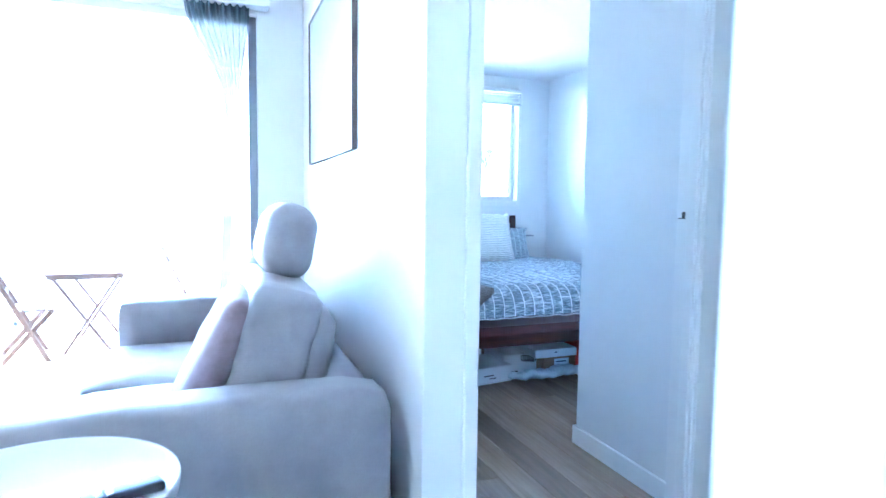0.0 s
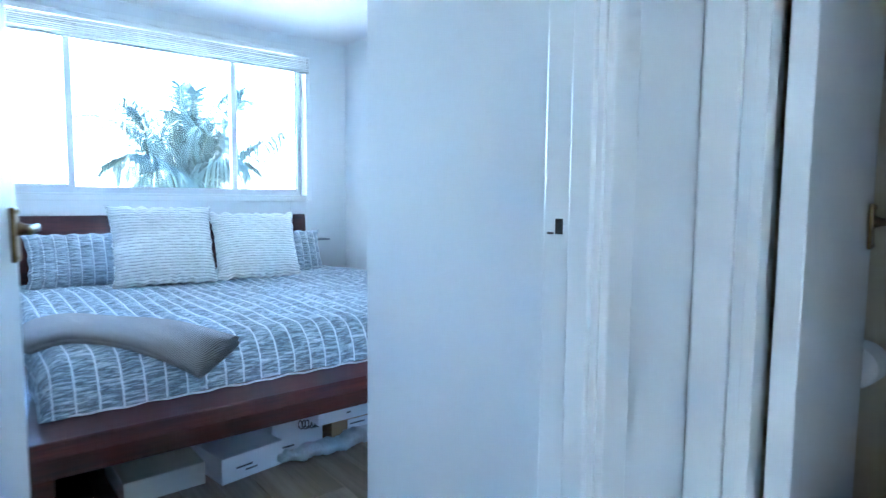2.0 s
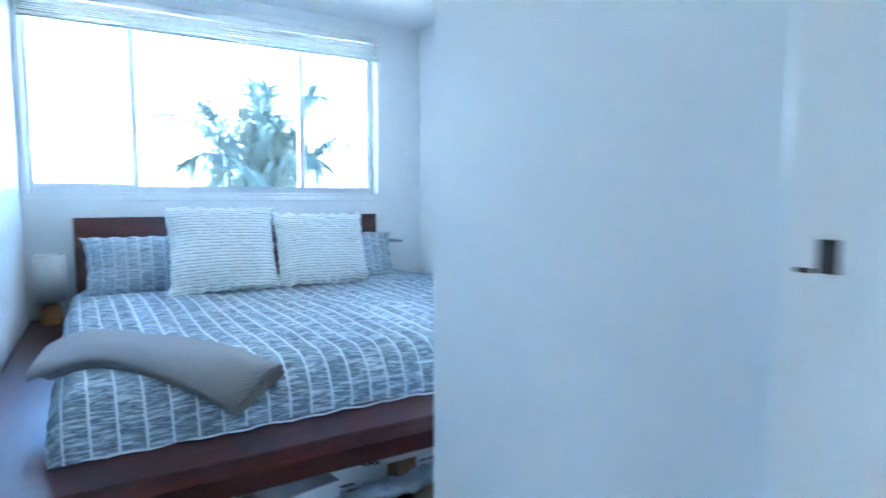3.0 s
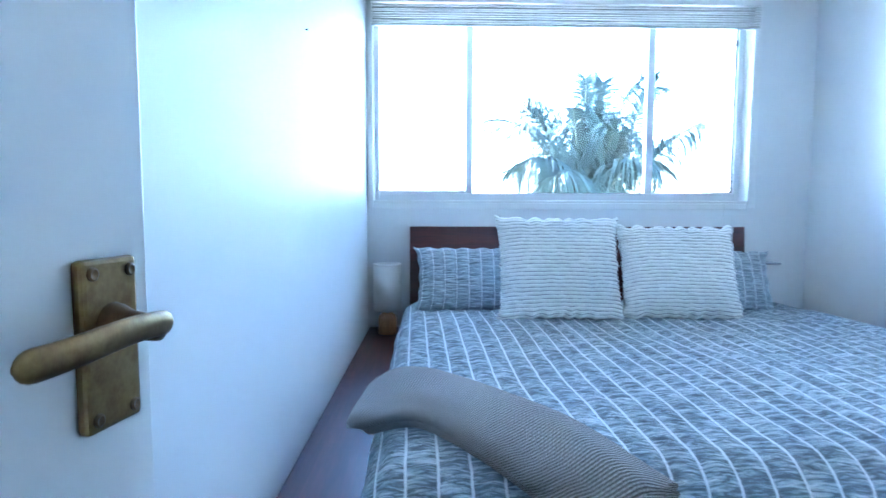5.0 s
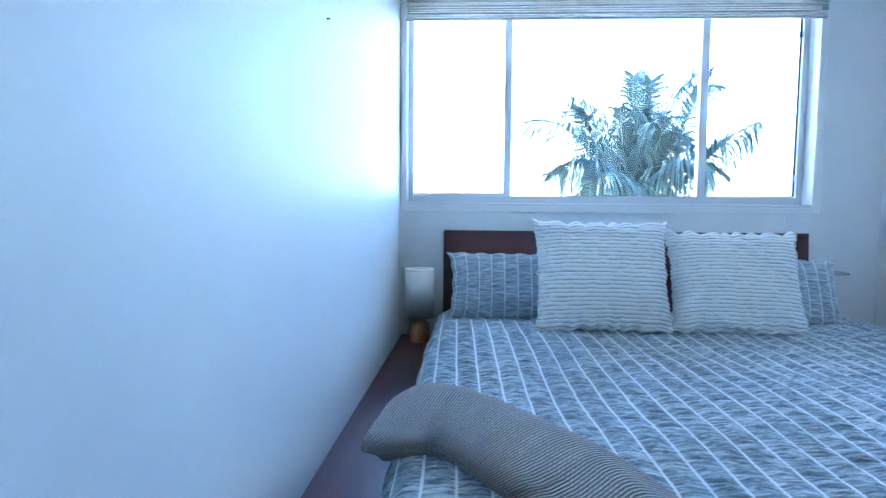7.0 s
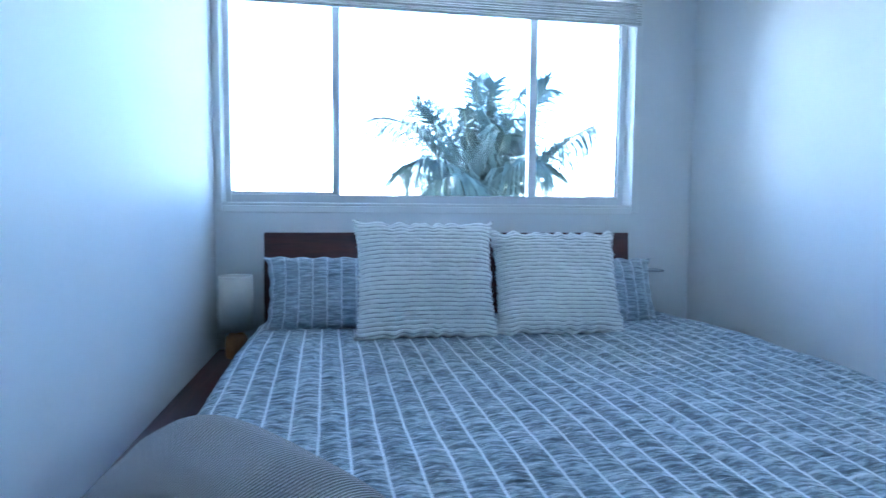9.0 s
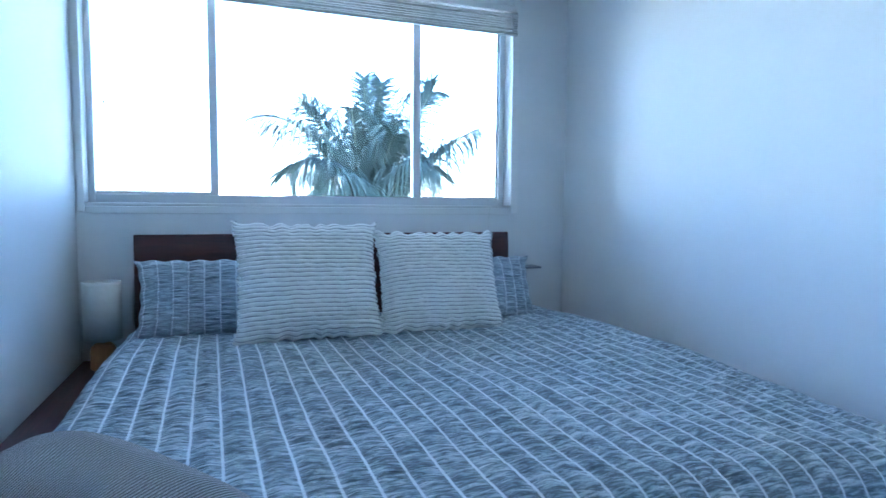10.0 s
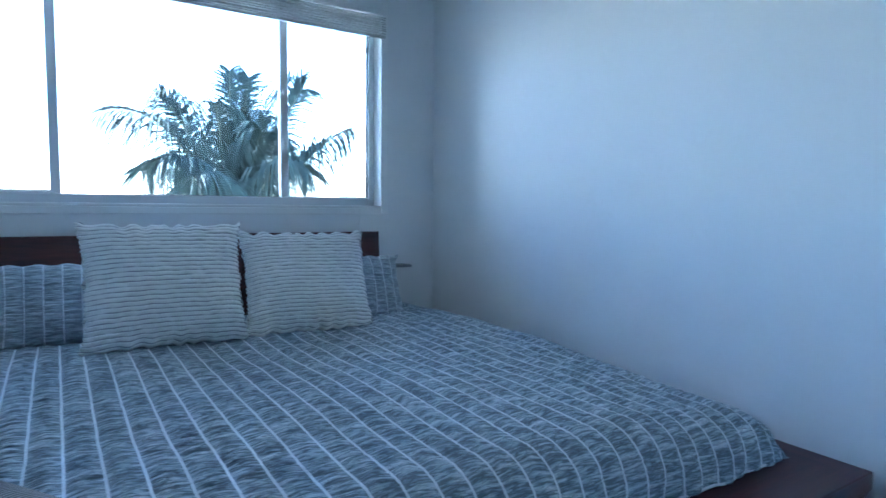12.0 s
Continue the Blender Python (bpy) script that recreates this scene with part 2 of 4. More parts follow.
M_TEAK = wood("teak", (0.035, 0.018, 0.010), (0.085, 0.045, 0.024), 0.6, 0, 2.0)
M_DECK = wood("deck_timber", (0.32, 0.27, 0.22), (0.46, 0.41, 0.35), 0.7, 0, 1.0, 0.0, True)
M_LINEN = fabric("lamp_linen", (0.78, 0.76, 0.70), (0.84, 0.82, 0.77), 700)
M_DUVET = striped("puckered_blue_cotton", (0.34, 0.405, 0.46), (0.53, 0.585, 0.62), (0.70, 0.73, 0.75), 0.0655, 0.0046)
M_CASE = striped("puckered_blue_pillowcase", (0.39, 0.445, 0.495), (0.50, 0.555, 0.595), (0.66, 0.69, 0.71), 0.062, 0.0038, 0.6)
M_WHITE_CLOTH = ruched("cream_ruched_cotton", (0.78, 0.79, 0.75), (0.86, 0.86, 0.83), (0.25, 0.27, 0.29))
M_SHEET = fabric("white_sheet", (0.74, 0.75, 0.76), (0.80, 0.80, 0.80), 800)
M_SOFA = fabric("pale_grey_leather", (0.23, 0.223, 0.23), (0.29, 0.28, 0.285), 420, 0.5, 0.05, 8, 0.0008)
M_MAUVE = fabric("mauve_velvet", (0.22, 0.165, 0.175), (0.29, 0.225, 0.235), 700, 0.9, 0.5)
M_BRASS = brass("aged_brass", (0.16, 0.10, 0.043), (0.28, 0.195, 0.085))
M_BRASS_DARK = brass("tarnished_brass", (0.10, 0.065, 0.035), (0.20, 0.13, 0.06), 0.45)
M_STEEL = brass("satin_steel", (0.45, 0.45, 0.46), (0.6, 0.6, 0.6), 0.3)
M_IRON = brass("dark_latch_metal", (0.06, 0.055, 0.05), (0.12, 0.11, 0.1), 0.4)
M_GLASS = glass("window_glass")
M_SHEER = sheer("sheer_curtain", (0.17, 0.22, 0.24), 0.06, 0.08)
M_BLIND = fabric("woven_blind", (0.56, 0.56, 0.54), (0.66, 0.66, 0.64), 500, 0.8, 0.1)
M_CARD_WHITE = paint("white_carton", (0.74, 0.75, 0.77), 0.6, 0.006, 300, 0.08)
M_CARD_BROWN = paint("brown_carton", (0.34, 0.22, 0.12), 0.8, 0.01, 300, 0.15)
M_CARD_RED = paint("red_carton", (0.45, 0.04, 0.03), 0.6, 0.006, 300, 0.1)
M_CARD_CREAM = paint("cream_carton", (0.58, 0.55, 0.46), 0.7, 0.008, 300, 0.1)
M_INK = paint("print_ink", (0.03, 0.03, 0.035), 0.6, 0.004, 300, 0.2)
M_PLASTIC_BAG = sheer("plastic_wrap", (0.80, 0.84, 0.88), 0.25)
M_BLACK = paint("black_plastic", (0.03, 0.03, 0.035), 0.45, 0.004, 300, 0.2)
M_TRAY = paint("white_lacquer", (0.80, 0.80, 0.80), 0.3, 0.003, 90)
M_BATHTILE = paint("grey_bath_floor", (0.10, 0.10, 0.11), 0.5, 0.01, 60, 0.2)
M_PALM = leaf_mat("palm_leaf", (0.013, 0.024, 0.021), (0.027, 0.042, 0.034))
M_RACHIS = paint("palm_rachis", (0.055, 0.065, 0.035), 0.6, 0.01, 80, 0.2)
M_BARK = paint("palm_bark", (0.14, 0.11, 0.085), 0.9, 0.06, 40, 0.35)
M_GROUND = paint("pale_ground", (0.56, 0.53, 0.46), 0.95, 0.1, 20, 0.3)
M_PRINT = paint("pale_print", (0.62, 0.68, 0.70), 0.14, 0.001, 40, 0.15)
M_DARKFRAME = wood("dark_picture_frame", (0.10, 0.085, 0.075), (0.17, 0.145, 0.125), 0.4, 2, 2.0)


# ---- building helpers ----
def box(bm, x0, x1, y0, y1, z0, z1, bevel=0.0, seg=2):
    r = bmesh.ops.create_cube(bm, size=1.0)
    vs = r["verts"]
    for v in vs:
        v.co = Vector((x0 if v.co.x < 0 else x1, y0 if v.co.y < 0 else y1, z0 if v.co.z < 0 else z1))
    if bevel > 0:
        es = list({e for v in vs for e in v.link_edges})
        bmesh.ops.bevel(bm, geom=es, offset=bevel, segments=seg, profile=0.5, affect='EDGES')
    return bm


def boxm(x0, x1, y0, y1, z0, z1, bevel=0.0, seg=2):
    return box(bmesh.new(), x0, x1, y0, y1, z0, z1, bevel, seg)


def prism(pts, z0, z1, bevel=0.0):
    """Upright prism over a plan outline."""
    bm = bmesh.new()
    lo = [bm.verts.new((x, y, z0)) for x, y in pts]
    hi = [bm.verts.new((x, y, z1)) for x, y in pts]
    n = len(pts)
    for i in range(n):
        bm.faces.new((lo[i], lo[(i + 1) % n], hi[(i + 1) % n], hi[i]))
    bm.faces.new(lo[::-1])
    bm.faces.new(hi)
    bmesh.ops.recalc_face_normals(bm, faces=bm.faces)
    if bevel > 0:
        bmesh.ops.bevel(bm, geom=list(bm.edges), offset=bevel, segments=2, profile=0.5, affect='EDGES')
    return bm


def lathe(profile, n=32, cx=0.0, cy=0.0):
    """Turned body from (radius, height) pairs."""
    bm = bmesh.new()
    rings = []
    for r, z in profile:
        if r < 1e-5:
            rings.append([bm.verts.new((cx, cy, z))])
        else:
            rings.append([bm.verts.new((cx + r * math.cos(2 * math.pi * i / n), cy + r * math.sin(2 * math.pi * i / n), z)) for i in range(n)])
    for a, q in zip(rings, rings[1:]):
        for i in range(n):
            j = (i + 1) % n
            if len(a) == 1 and len(q) > 1:
                bm.faces.new((a[0], q[j], q[i]))
            elif len(q) == 1 and len(a) > 1:
                bm.faces.new((a[i], a[j], q[0]))
            elif len(a) > 1:
                bm.faces.new((a[i], a[j], q[j], q[i]))
    bmesh.ops.recalc_face_normals(bm, faces=bm.faces)
    return bm


def tube(points, radius, n=10, flat=1.0):
    """A rod along points; radius may be a list; flat squeezes it across."""
    bm = bmesh.new()
    rings = []
    rad = radius if isinstance(radius, (list, tuple)) else [radius] * len(points)
    P = [Vector(p) for p in points]
    up = Vector((0, 0, 1))
    for k, p in enumerate(P):
        d = (P[min(k + 1, len(P) - 1)] - P[max(k - 1, 0)]).normalized()
        s = d.cross(up)
        if s.length < 1e-3:
            s = d.cross(Vector((0, 1, 0)))
        s.normalize()
        w = s.cross(d).normalized()
        rings.append([bm.verts.new(p + s * rad[k] * flat * math.cos(2 * math.pi * i / n) + w * rad[k] * math.sin(2 * math.pi * i / n)) for i in range(n)])
    for a, q in zip(rings, rings[1:]):
        for i in range(n):
            bm.faces.new((a[i], a[(i + 1) % n], q[(i + 1) % n], q[i]))
    bm.faces.new(rings[0][::-1])
    bm.faces.new(rings[-1])
    bmesh.ops.recalc_face_normals(bm, faces=bm.faces)
    return bm


def beam(p, q, w, h, bevel=0.002):
    """A straight bar of width w and height h from p to q."""
    p, q = Vector(p), Vector(q)
    bm = boxm(-w / 2, w / 2, -h / 2, h / 2, 0, (q - p).length, bevel, 1)
    bm.transform(Matrix.Translation(p) @ (q - p).to_track_quat('Z', 'Y').to_matrix().to_4x4())
    return bm


def sheet(fn, nu, nv, uv=None):
    """A surface fn(i/nu, j/nv) with an optional uv in metres."""
    me_v, faces, uvs = [], [], []
    for j in range(nv + 1):
        for i in range(nu + 1):
            me_v.append(fn(i / nu, j / nv))
            if uv:
                uvs.append(uv(i / nu, j / nv))
    for j in range(nv):
        for i in range(nu):
            a = j * (nu + 1) + i
            faces.append((a, a + 1, a + nu + 2, a + nu + 1))
    return me_v, faces, uvs


def link_mesh(name, me, material, parent=None, label="", smooth=True):
    me.materials.append(material)
    if smooth:
        me.polygons.foreach_set("use_smooth", [True] * len(me.polygons))
    ob = new(name, me)
    if parent is not None:
        ob.parent = parent
        if parent.type == 'EMPTY' and parent.parent is None:
            ob.matrix_parent_inverse = Matrix.Translation(-parent.location)
    if label:
        tagged(ob, label)
    return ob


def sheet_part(name, data, material, parent=None, label=""):
    vs, fs, uvs = data
    me = bpy.data.meshes.new(name)
    me.from_pydata(vs, [], fs)
    if uvs:
        layer = me.uv_layers.new(name="UVMap")
        for lp in me.loops:
            layer.data[lp.index].uv = uvs[lp.vertex_index]
    me.update()
    return link_mesh(name, me, material, parent, label)


def part(name, bm, material, parent=None, label="", smooth=False):
    me = bpy.data.meshes.new(name)
    bm.to_mesh(me)
    bm.free()
    ob = link_mesh(name, me, material, parent, label, smooth)
    return ob


def thing(name, label, category, loc=(0, 0, 0), group=""):
    ob = new(name)
    ob.empty_display_size = 0.05
    ob.location = loc
    return tagged(ob, label, category, group)


def structure(name, bm, material, label="", category="", smooth=False):
    ob = part(name, bm, material, None, "", smooth)
    return tagged(ob, label, category, kind="structure")


def smoothstep(a, b, x):
    t = min(1.0, max(0.0, (x - a) / (b - a)))
    return t * t * (3 - 2 * t)

# ---- structure ----
H = 2.36                 # ceiling height
WALL_R = 2.479           # bedroom's right wall
DOOR_Y0, DOOR_Y1 = -3.78, -3.69
JAMB_L, JAMB_R = -0.055, 0.737
LIV_Y = -1.75            # living room's glazed wall


def party_x(y):
    """Face of the slightly splayed bedroom wall."""
    return 0.019 * y


floor = structure("floor", boxm(-4.6, 3.6, -7.3, 0.3, -0.25, -0.006), M_SUBFLOOR, "oak board floor running through the flat", "floor")
structure("ceiling", boxm(-4.6, 3.6, -7.3, 0.3, H, H + 0.2), M_CEIL, "plain white painted ceiling", "ceiling")

# bedroom window wall with its opening
WX0, WX1, WZ0, WZ1 = 0.035, 2.125, 1.15, 2.245
wall_n = bmesh.new()
box(wall_n, -0.21, WX0, 0.0, 0.2, 0, H)
box(wall_n, WX1, WALL_R + 0.15, 0.0, 0.2, 0, H)
box(wall_n, WX0, WX1, 0.0, 0.2, 0, WZ0)
box(wall_n, WX0, WX1, 0.0, 0.2, WZ1, H)
structure("wall_north", wall_n, M_WALL, "white painted bedroom wall with a wide window", "wall")
structure("wall_party", prism([(-0.208, 0.0), (party_x(0), 0.0), (party_x(-3.85), -3.85), (-0.208, -3.85)], 0, H, 0.004), M_WALL, "white painted wall between bedroom and living room", "wall")
structure("wall_east", boxm(WALL_R, WALL_R + 0.15, -2.945, 0.0, 0, H), M_WALL, "white painted bedroom wall beside the bed", "wall")
structure("wall_closet", boxm(0.880, WALL_R + 0.15, DOOR_Y1, -2.945, 0, H, 0.004), M_WALL, "white painted return wall inside the bedroom door", "wall")
structure("baseboard_closet", boxm(0.867, 0.880, DOOR_Y1 + 0.016, -2.932, 0, 0.085, 0.004), M_TRIM, "white painted skirting board", "skirting board")
structure("baseboard_closet_end", boxm(0.880, WALL_R, -2.945, -2.932, 0, 0.085, 0.004), M_TRIM, "white painted skirting board", "skirting board")
wall_d = bmesh.new()
box(wall_d, JAMB_R + 0.02, 1.0, DOOR_Y0, DOOR_Y1, 0, H)
box(wall_d, party_x(-3.7), JAMB_R + 0.02, DOOR_Y0, DOOR_Y1, 2.06, H)
structure("wall_door", wall_d, M_WALL, "white painted wall round the bedroom door", "wall")

# bathroom wall with its doorway, seen from the hall
BX = 1.0
BY0, BY1 = -4.64, -3.885
wall_b = bmesh.new()
box(wall_b, BX, BX + 0.1, BY1 + 0.02, DOOR_Y1, 0, H)
box(wall_b, BX, BX + 0.1, -4.92, BY0 - 0.02, 0, H)
box(wall_b, BX, BX + 0.1, BY0 - 0.02, BY1 + 0.02, 2.06, H)
structure("wall_bathroom_door", wall_b, M_WALL, "white painted hall wall with the bathroom doorway", "wall")
wall_bi = bmesh.new()
box(wall_bi, BX + 0.1, 2.7, -3.72, DOOR_Y1 - 0.002, 0, H)
box(wall_bi, 2.7, 2.8, -5.2, DOOR_Y1, 0, H)
box(wall_bi, BX + 0.1, 2.7, -5.2, -5.1, 0, H)
structure("wall_bathroom", wall_bi, M_BATH, "warm beige bathroom walls in dim light", "wall")
structure("floor_bathroom", boxm(BX + 0.1, 2.7, -5.1, -3.72, -0.004, 0.004), M_BATHTILE, "dark grey bathroom floor", "floor")

# hall wall end beside the camera's start, and walls that close the flat
structure("wall_hall_end", boxm(-0.385, BX + 0.1, -5.03, -4.92, 0, H, 0.006), M_WALL, "white painted hall wall end", "wall")
wall_close = bmesh.new()
box(wall_close, -4.6, -4.45, -7.3, LIV_Y, 0, H)
box(wall_close, -4.45, BX + 0.1, -7.3, -7.15, 0, H)
box(wall_close, BX, BX + 0.1, -7.15, -5.1, 0, H)
structure("wall_south", wall_close, M_WALL, "white painted living room walls", "wall")

# living room glazed wall
GX0, GX1, GZ = -4.2, -0.46, 2.14
wall_l = bmesh.new()
box(wall_l, GX1, -0.208, LIV_Y, LIV_Y + 0.18, 0, H)
box(wall_l, -4.6, GX0, LIV_Y, LIV_Y + 0.18, 0, H)
box(wall_l, GX0, GX1, LIV_Y, LIV_Y + 0.18, GZ, H)
structure("wall_living_window", wall_l, M_WALL, "white painted wall round the sliding balcony door", "wall")

# ---- outdoors ----
structure("ground", boxm(-900, 900, 1.03, 1800, -6.6, -6.5), M_GROUND, "pale sunlit ground far below the windows", "ground")
# overhang out of view, added to keep direct sun out of the bedroom
structure("eave", boxm(-2.0, 3.2, 0.2, 1.0, 2.42, 2.56, 0.01), M_WALL, "unseen white overhang added to shade the bedroom window", "eave")
structure("balcony_slab", boxm(-4.6, -0.21, LIV_Y + 0.18, 1.02, -0.3, -0.1), M_WALL, "white rendered balcony slab", "balcony")

# ---- windows ----
def window_thing(name, x0, x1, z0, y, label):
    """The empty that holds a window's parts."""
    t = thing(name, label, "window", ((x0 + x1) / 2, y, z0))
    tagged(t, kind="structure")
    return t


win = window_thing("window_1", WX0, WX1, WZ0, 0.1, "white three-pane sliding window with a rolled blind above")
FY0, FY1 = 0.085, 0.145
part("window_frame", boxm(WX0, 0.062, FY0, FY1, WZ0, WZ1, 0.003), M_FRAME, win)
part("window_frame", boxm(2.092, WX1, FY0, FY1, WZ0, WZ1, 0.003), M_FRAME, win)
part("window_frame", boxm(0.062, 2.092, FY0, FY1, WZ0, WZ0 + 0.04, 0.003), M_FRAME, win)
part("window_frame", boxm(0.062, 2.092, FY0, FY1, WZ1 - 0.035, WZ1, 0.003), M_FRAME, win)
part("mullion", boxm(0.549, 0.590, FY0 + 0.01, FY1 - 0.005, WZ0 + 0.04, WZ1 - 0.035, 0.004), M_FRAME, win)
part("mullion", boxm(1.582, 1.624, FY0 + 0.01, FY1 - 0.005, WZ0 + 0.04, WZ1 - 0.035, 0.004), M_FRAME, win)
# sash bars of the three panes
for x0, x1, y, zb in ((0.062, 0.549, 0.112, 0.012), (0.590, 1.582, 0.106, 0.0), (1.624, 2.092, 0.112, 0.006)):
    zlo, zhi = WZ0 + 0.04, WZ1 - 0.035
    pane = part("pane", boxm(x0 + 0.002, x1 - 0.002, y + 0.012, y + 0.016, zlo + zb, zhi), M_GLASS, win, "clear window glass")
    pane.visible_shadow = False
    if zb > 0:
        part("sash_rail", boxm(x0, x1, y, y + 0.028, zlo, zlo + zb, 0.002), M_FRAME, win)
    part("pane_line", boxm(x0 + 0.3 * (x0 > 0.5), x1, y + 0.004, y + 0.012, zlo + zb, zlo + zb + 0.004), M_PANE_BLACK, win, "thin black strip along the pane edge")
part("pane_line", boxm(2.086, 2.0925, 0.104, 0.11, WZ0 + 0.045, WZ1 - 0.04), M_PANE_BLACK, win, "thin black strip along the pane edge")
for z in (2.02, 1.27):
    part("window_catch", boxm(2.072, 2.092, 0.088, 0.104, z, z + 0.035, 0.004), M_STEEL, win, "small metal catch")
for x, z in ((0.105, 1.660), (0.100, 1.610)):
    part("glass_speck", boxm(x - 0.004, x + 0.004, 0.120, 0.1235, z - 0.010, z + 0.010, 0.002), M_PANE_BLACK, win, "small dark mark on the glass")
part("window_sill", boxm(WX0, WX1, -0.012, FY0, WZ0 - 0.016, WZ0, 0.004), M_TRIM, win, "white painted inner sill")
for a in ((WX1, WX1 + 0.042, WZ0 - 0.045, 2.285), (WX0 - 0.03, WX0, WZ0 - 0.045, 2.285)):
    part("architrave", boxm(a[0], a[1], -0.012, 0.0, a[2], a[3], 0.003), M_TRIM, win)
part("architrave", boxm(WX0, WX1, -0.010, 0.0, WZ0 - 0.05, WZ0 - 0.016, 0.003), M_TRIM, win)
part("architrave", boxm(WX0, WX1, -0.012, 0.0, WZ1, 2.285, 0.003), M_TRIM, win)

# blind drawn up in the head of the window
blind = thing("roman_blind", "grey woven blind drawn up into folds above the window", "blind", (1.08, -0.02, 2.24))
part("headrail", boxm(0.025, 2.145, -0.035, 0.03, 2.205, 2.238, 0.004), M_TRIM, blind, "white headrail")
for k in range(9):
    z = 2.094 + k * 0.0122
    dy = 0.004 * math.sin(k * 2.3) + 0.003 * random.uniform(-1, 1)
    f = sheet(lambda u, v, z=z, dy=dy, k=k: (0.03 + 2.115 * u, -0.030 + dy + 0.03 * v + 0.0005 * math.sin(u * 9 + k), z + 0.0105 * math.sin(v * math.pi) + 0.0005 * math.sin(u * 23 + k * 1.7) - 0.001 * (1 - abs(2 * u - 1)) * (k < 3)), 60, 6)
    sheet_part("blind_fold", f, M_BLIND, blind)
part("bottom_bar", boxm(0.03, 2.145, -0.028, -0.008, 2.084, 2.094, 0.003), M_BLIND, blind)
cord = thing("blind_cord", "thin white blind cord hanging below the sill", "cord", (1.985, -0.016, 1.12))
part("cord", tube([(1.992, -0.016, 1.13), (1.99, -0.017, 1.08), (1.984, -0.017, 1.03), (1.983, -0.018, 0.80)], 0.0016, 6), M_TRIM, cord)
part("tassel", lathe([(0.0, 0.775), (0.006, 0.778), (0.007, 0.79), (0.003, 0.81), (0.0, 0.812)], 12, 1.983, -0.018), M_TRIM, cord)

# ---- bedroom door and its frame ----
frame_b = thing("door_frame_bedroom", "white painted bedroom door frame with a dark strike plate", "door frame", (0.34, -3.74, 0))
tagged(frame_b, kind="structure")
part("jamb", boxm(JAMB_R, JAMB_R + 0.02, DOOR_Y0 - 0.004, DOOR_Y1 + 0.006, 0, 2.04, 0.002), M_TRIM, frame_b)
part("door_stop", boxm(JAMB_R - 0.012, JAMB_R, -3.775, -3.738, 0, 2.03, 0.003), M_TRIM, frame_b)
part("jamb", boxm(JAMB_L - 0.019, JAMB_L, -3.85, DOOR_Y1 + 0.006, 0, 2.04, 0.002), M_TRIM, frame_b)
part("door_stop", boxm(JAMB_L, JAMB_L + 0.012, -3.775, -3.738, 0, 2.03, 0.003), M_TRIM, frame_b)
part("head_jamb", boxm(JAMB_L, JAMB_R, DOOR_Y0 - 0.004, DOOR_Y1 + 0.006, 2.04, 2.06, 0.002), M_TRIM, frame_b)
part("architrave", boxm(JAMB_R + 0.006, JAMB_R + 0.066, DOOR_Y0 - 0.016, DOOR_Y0, 0, 2.11, 0.004), M_TRIM, frame_b)
part("architrave", boxm(JAMB_L - 0.044, JAMB_L - 0.004, -3.864, -3.85, 0, 2.11, 0.004), M_TRIM, frame_b)
part("architrave", boxm(JAMB_R + 0.006, JAMB_R + 0.066, DOOR_Y1, DOOR_Y1 + 0.014, 0, 2.11, 0.004), M_TRIM, frame_b)
part("architrave", boxm(JAMB_L, JAMB_R + 0.006, DOOR_Y0 - 0.016, DOOR_Y0, 2.05, 2.11, 0.004), M_TRIM, frame_b)
strike = part("strike_plate", boxm(JAMB_R - 0.0025, JAMB_R + 0.001, -3.720, -3.707, 1.079, 1.102, 0.0008), M_IRON, frame_b, "small dark metal strike plate")
part("strike_lip", boxm(JAMB_R - 0.005, JAMB_R - 0.001, -3.705, -3.694, 1.0785, 1.082, 0.001), M_IRON, strike)


def lever_handle(leaf_door, m, mirror=1.0):
    """Aged brass lever on a screwed plate; plate in the plane x = 0, out along +x, lever towards -y."""
    plate = part("door_handle", boxm(0.0, 0.009, -0.023, 0.023, -0.053, 0.053, 0.003), M_BRASS, None, "aged brass lever handle on a screwed plate")
    plate.parent, plate.matrix_basis = leaf_door, m
    for y in (-0.0155, 0.0155):
        for z in (-0.0445, 0.0445):
            sc = lathe([(0.0, 0.0), (0.0042, 0.0), (0.0042, 0.0012), (0.0030, 0.0020), (0.0012, 0.0013), (0.0, 0.0010)], 16)
            sc.transform(Matrix.Translation((0.009, y, z)) @ Matrix.Rotation(radians(90), 4, 'Y'))
            part("screw", sc, M_BRASS_DARK, plate)
    hub = lathe([(0.0145, 0.0), (0.0135, 0.004), (0.010, 0.012), (0.0085, 0.022), (0.0085, 0.032), (0.0, 0.033)], 24)
    hub.transform(Matrix.Translation((0.009, 0.0, 0.011)) @ Matrix.Rotation(radians(90), 4, 'Y'))
    part("spindle_boss", hub, M_BRASS_DARK, plate, "tarnished brass boss", True)
    pts, rad = [], []
    for k in range(27):
        u = 0.5 - 0.5 * math.cos(math.pi * k / 26)
        pts.append((0.040 + 0.004 * math.sin(u * 3.0), mirror * (0.013 - 0.112 * u), 0.012 + 0.003 * u - 0.001 * u * u + 0.002 * math.sin(u * 5)))
        end = min(1.0, u / 0.085, (1 - u) / 0.085)
        rad.append(0.0083 * max(0.06, 1 - (1 - end) ** 2) ** 0.5 * (0.92 + 0.12 * u))
    part("lever", tube(pts, rad, 18, 0.55), M_BRASS, plate, "worn brass lever", True)


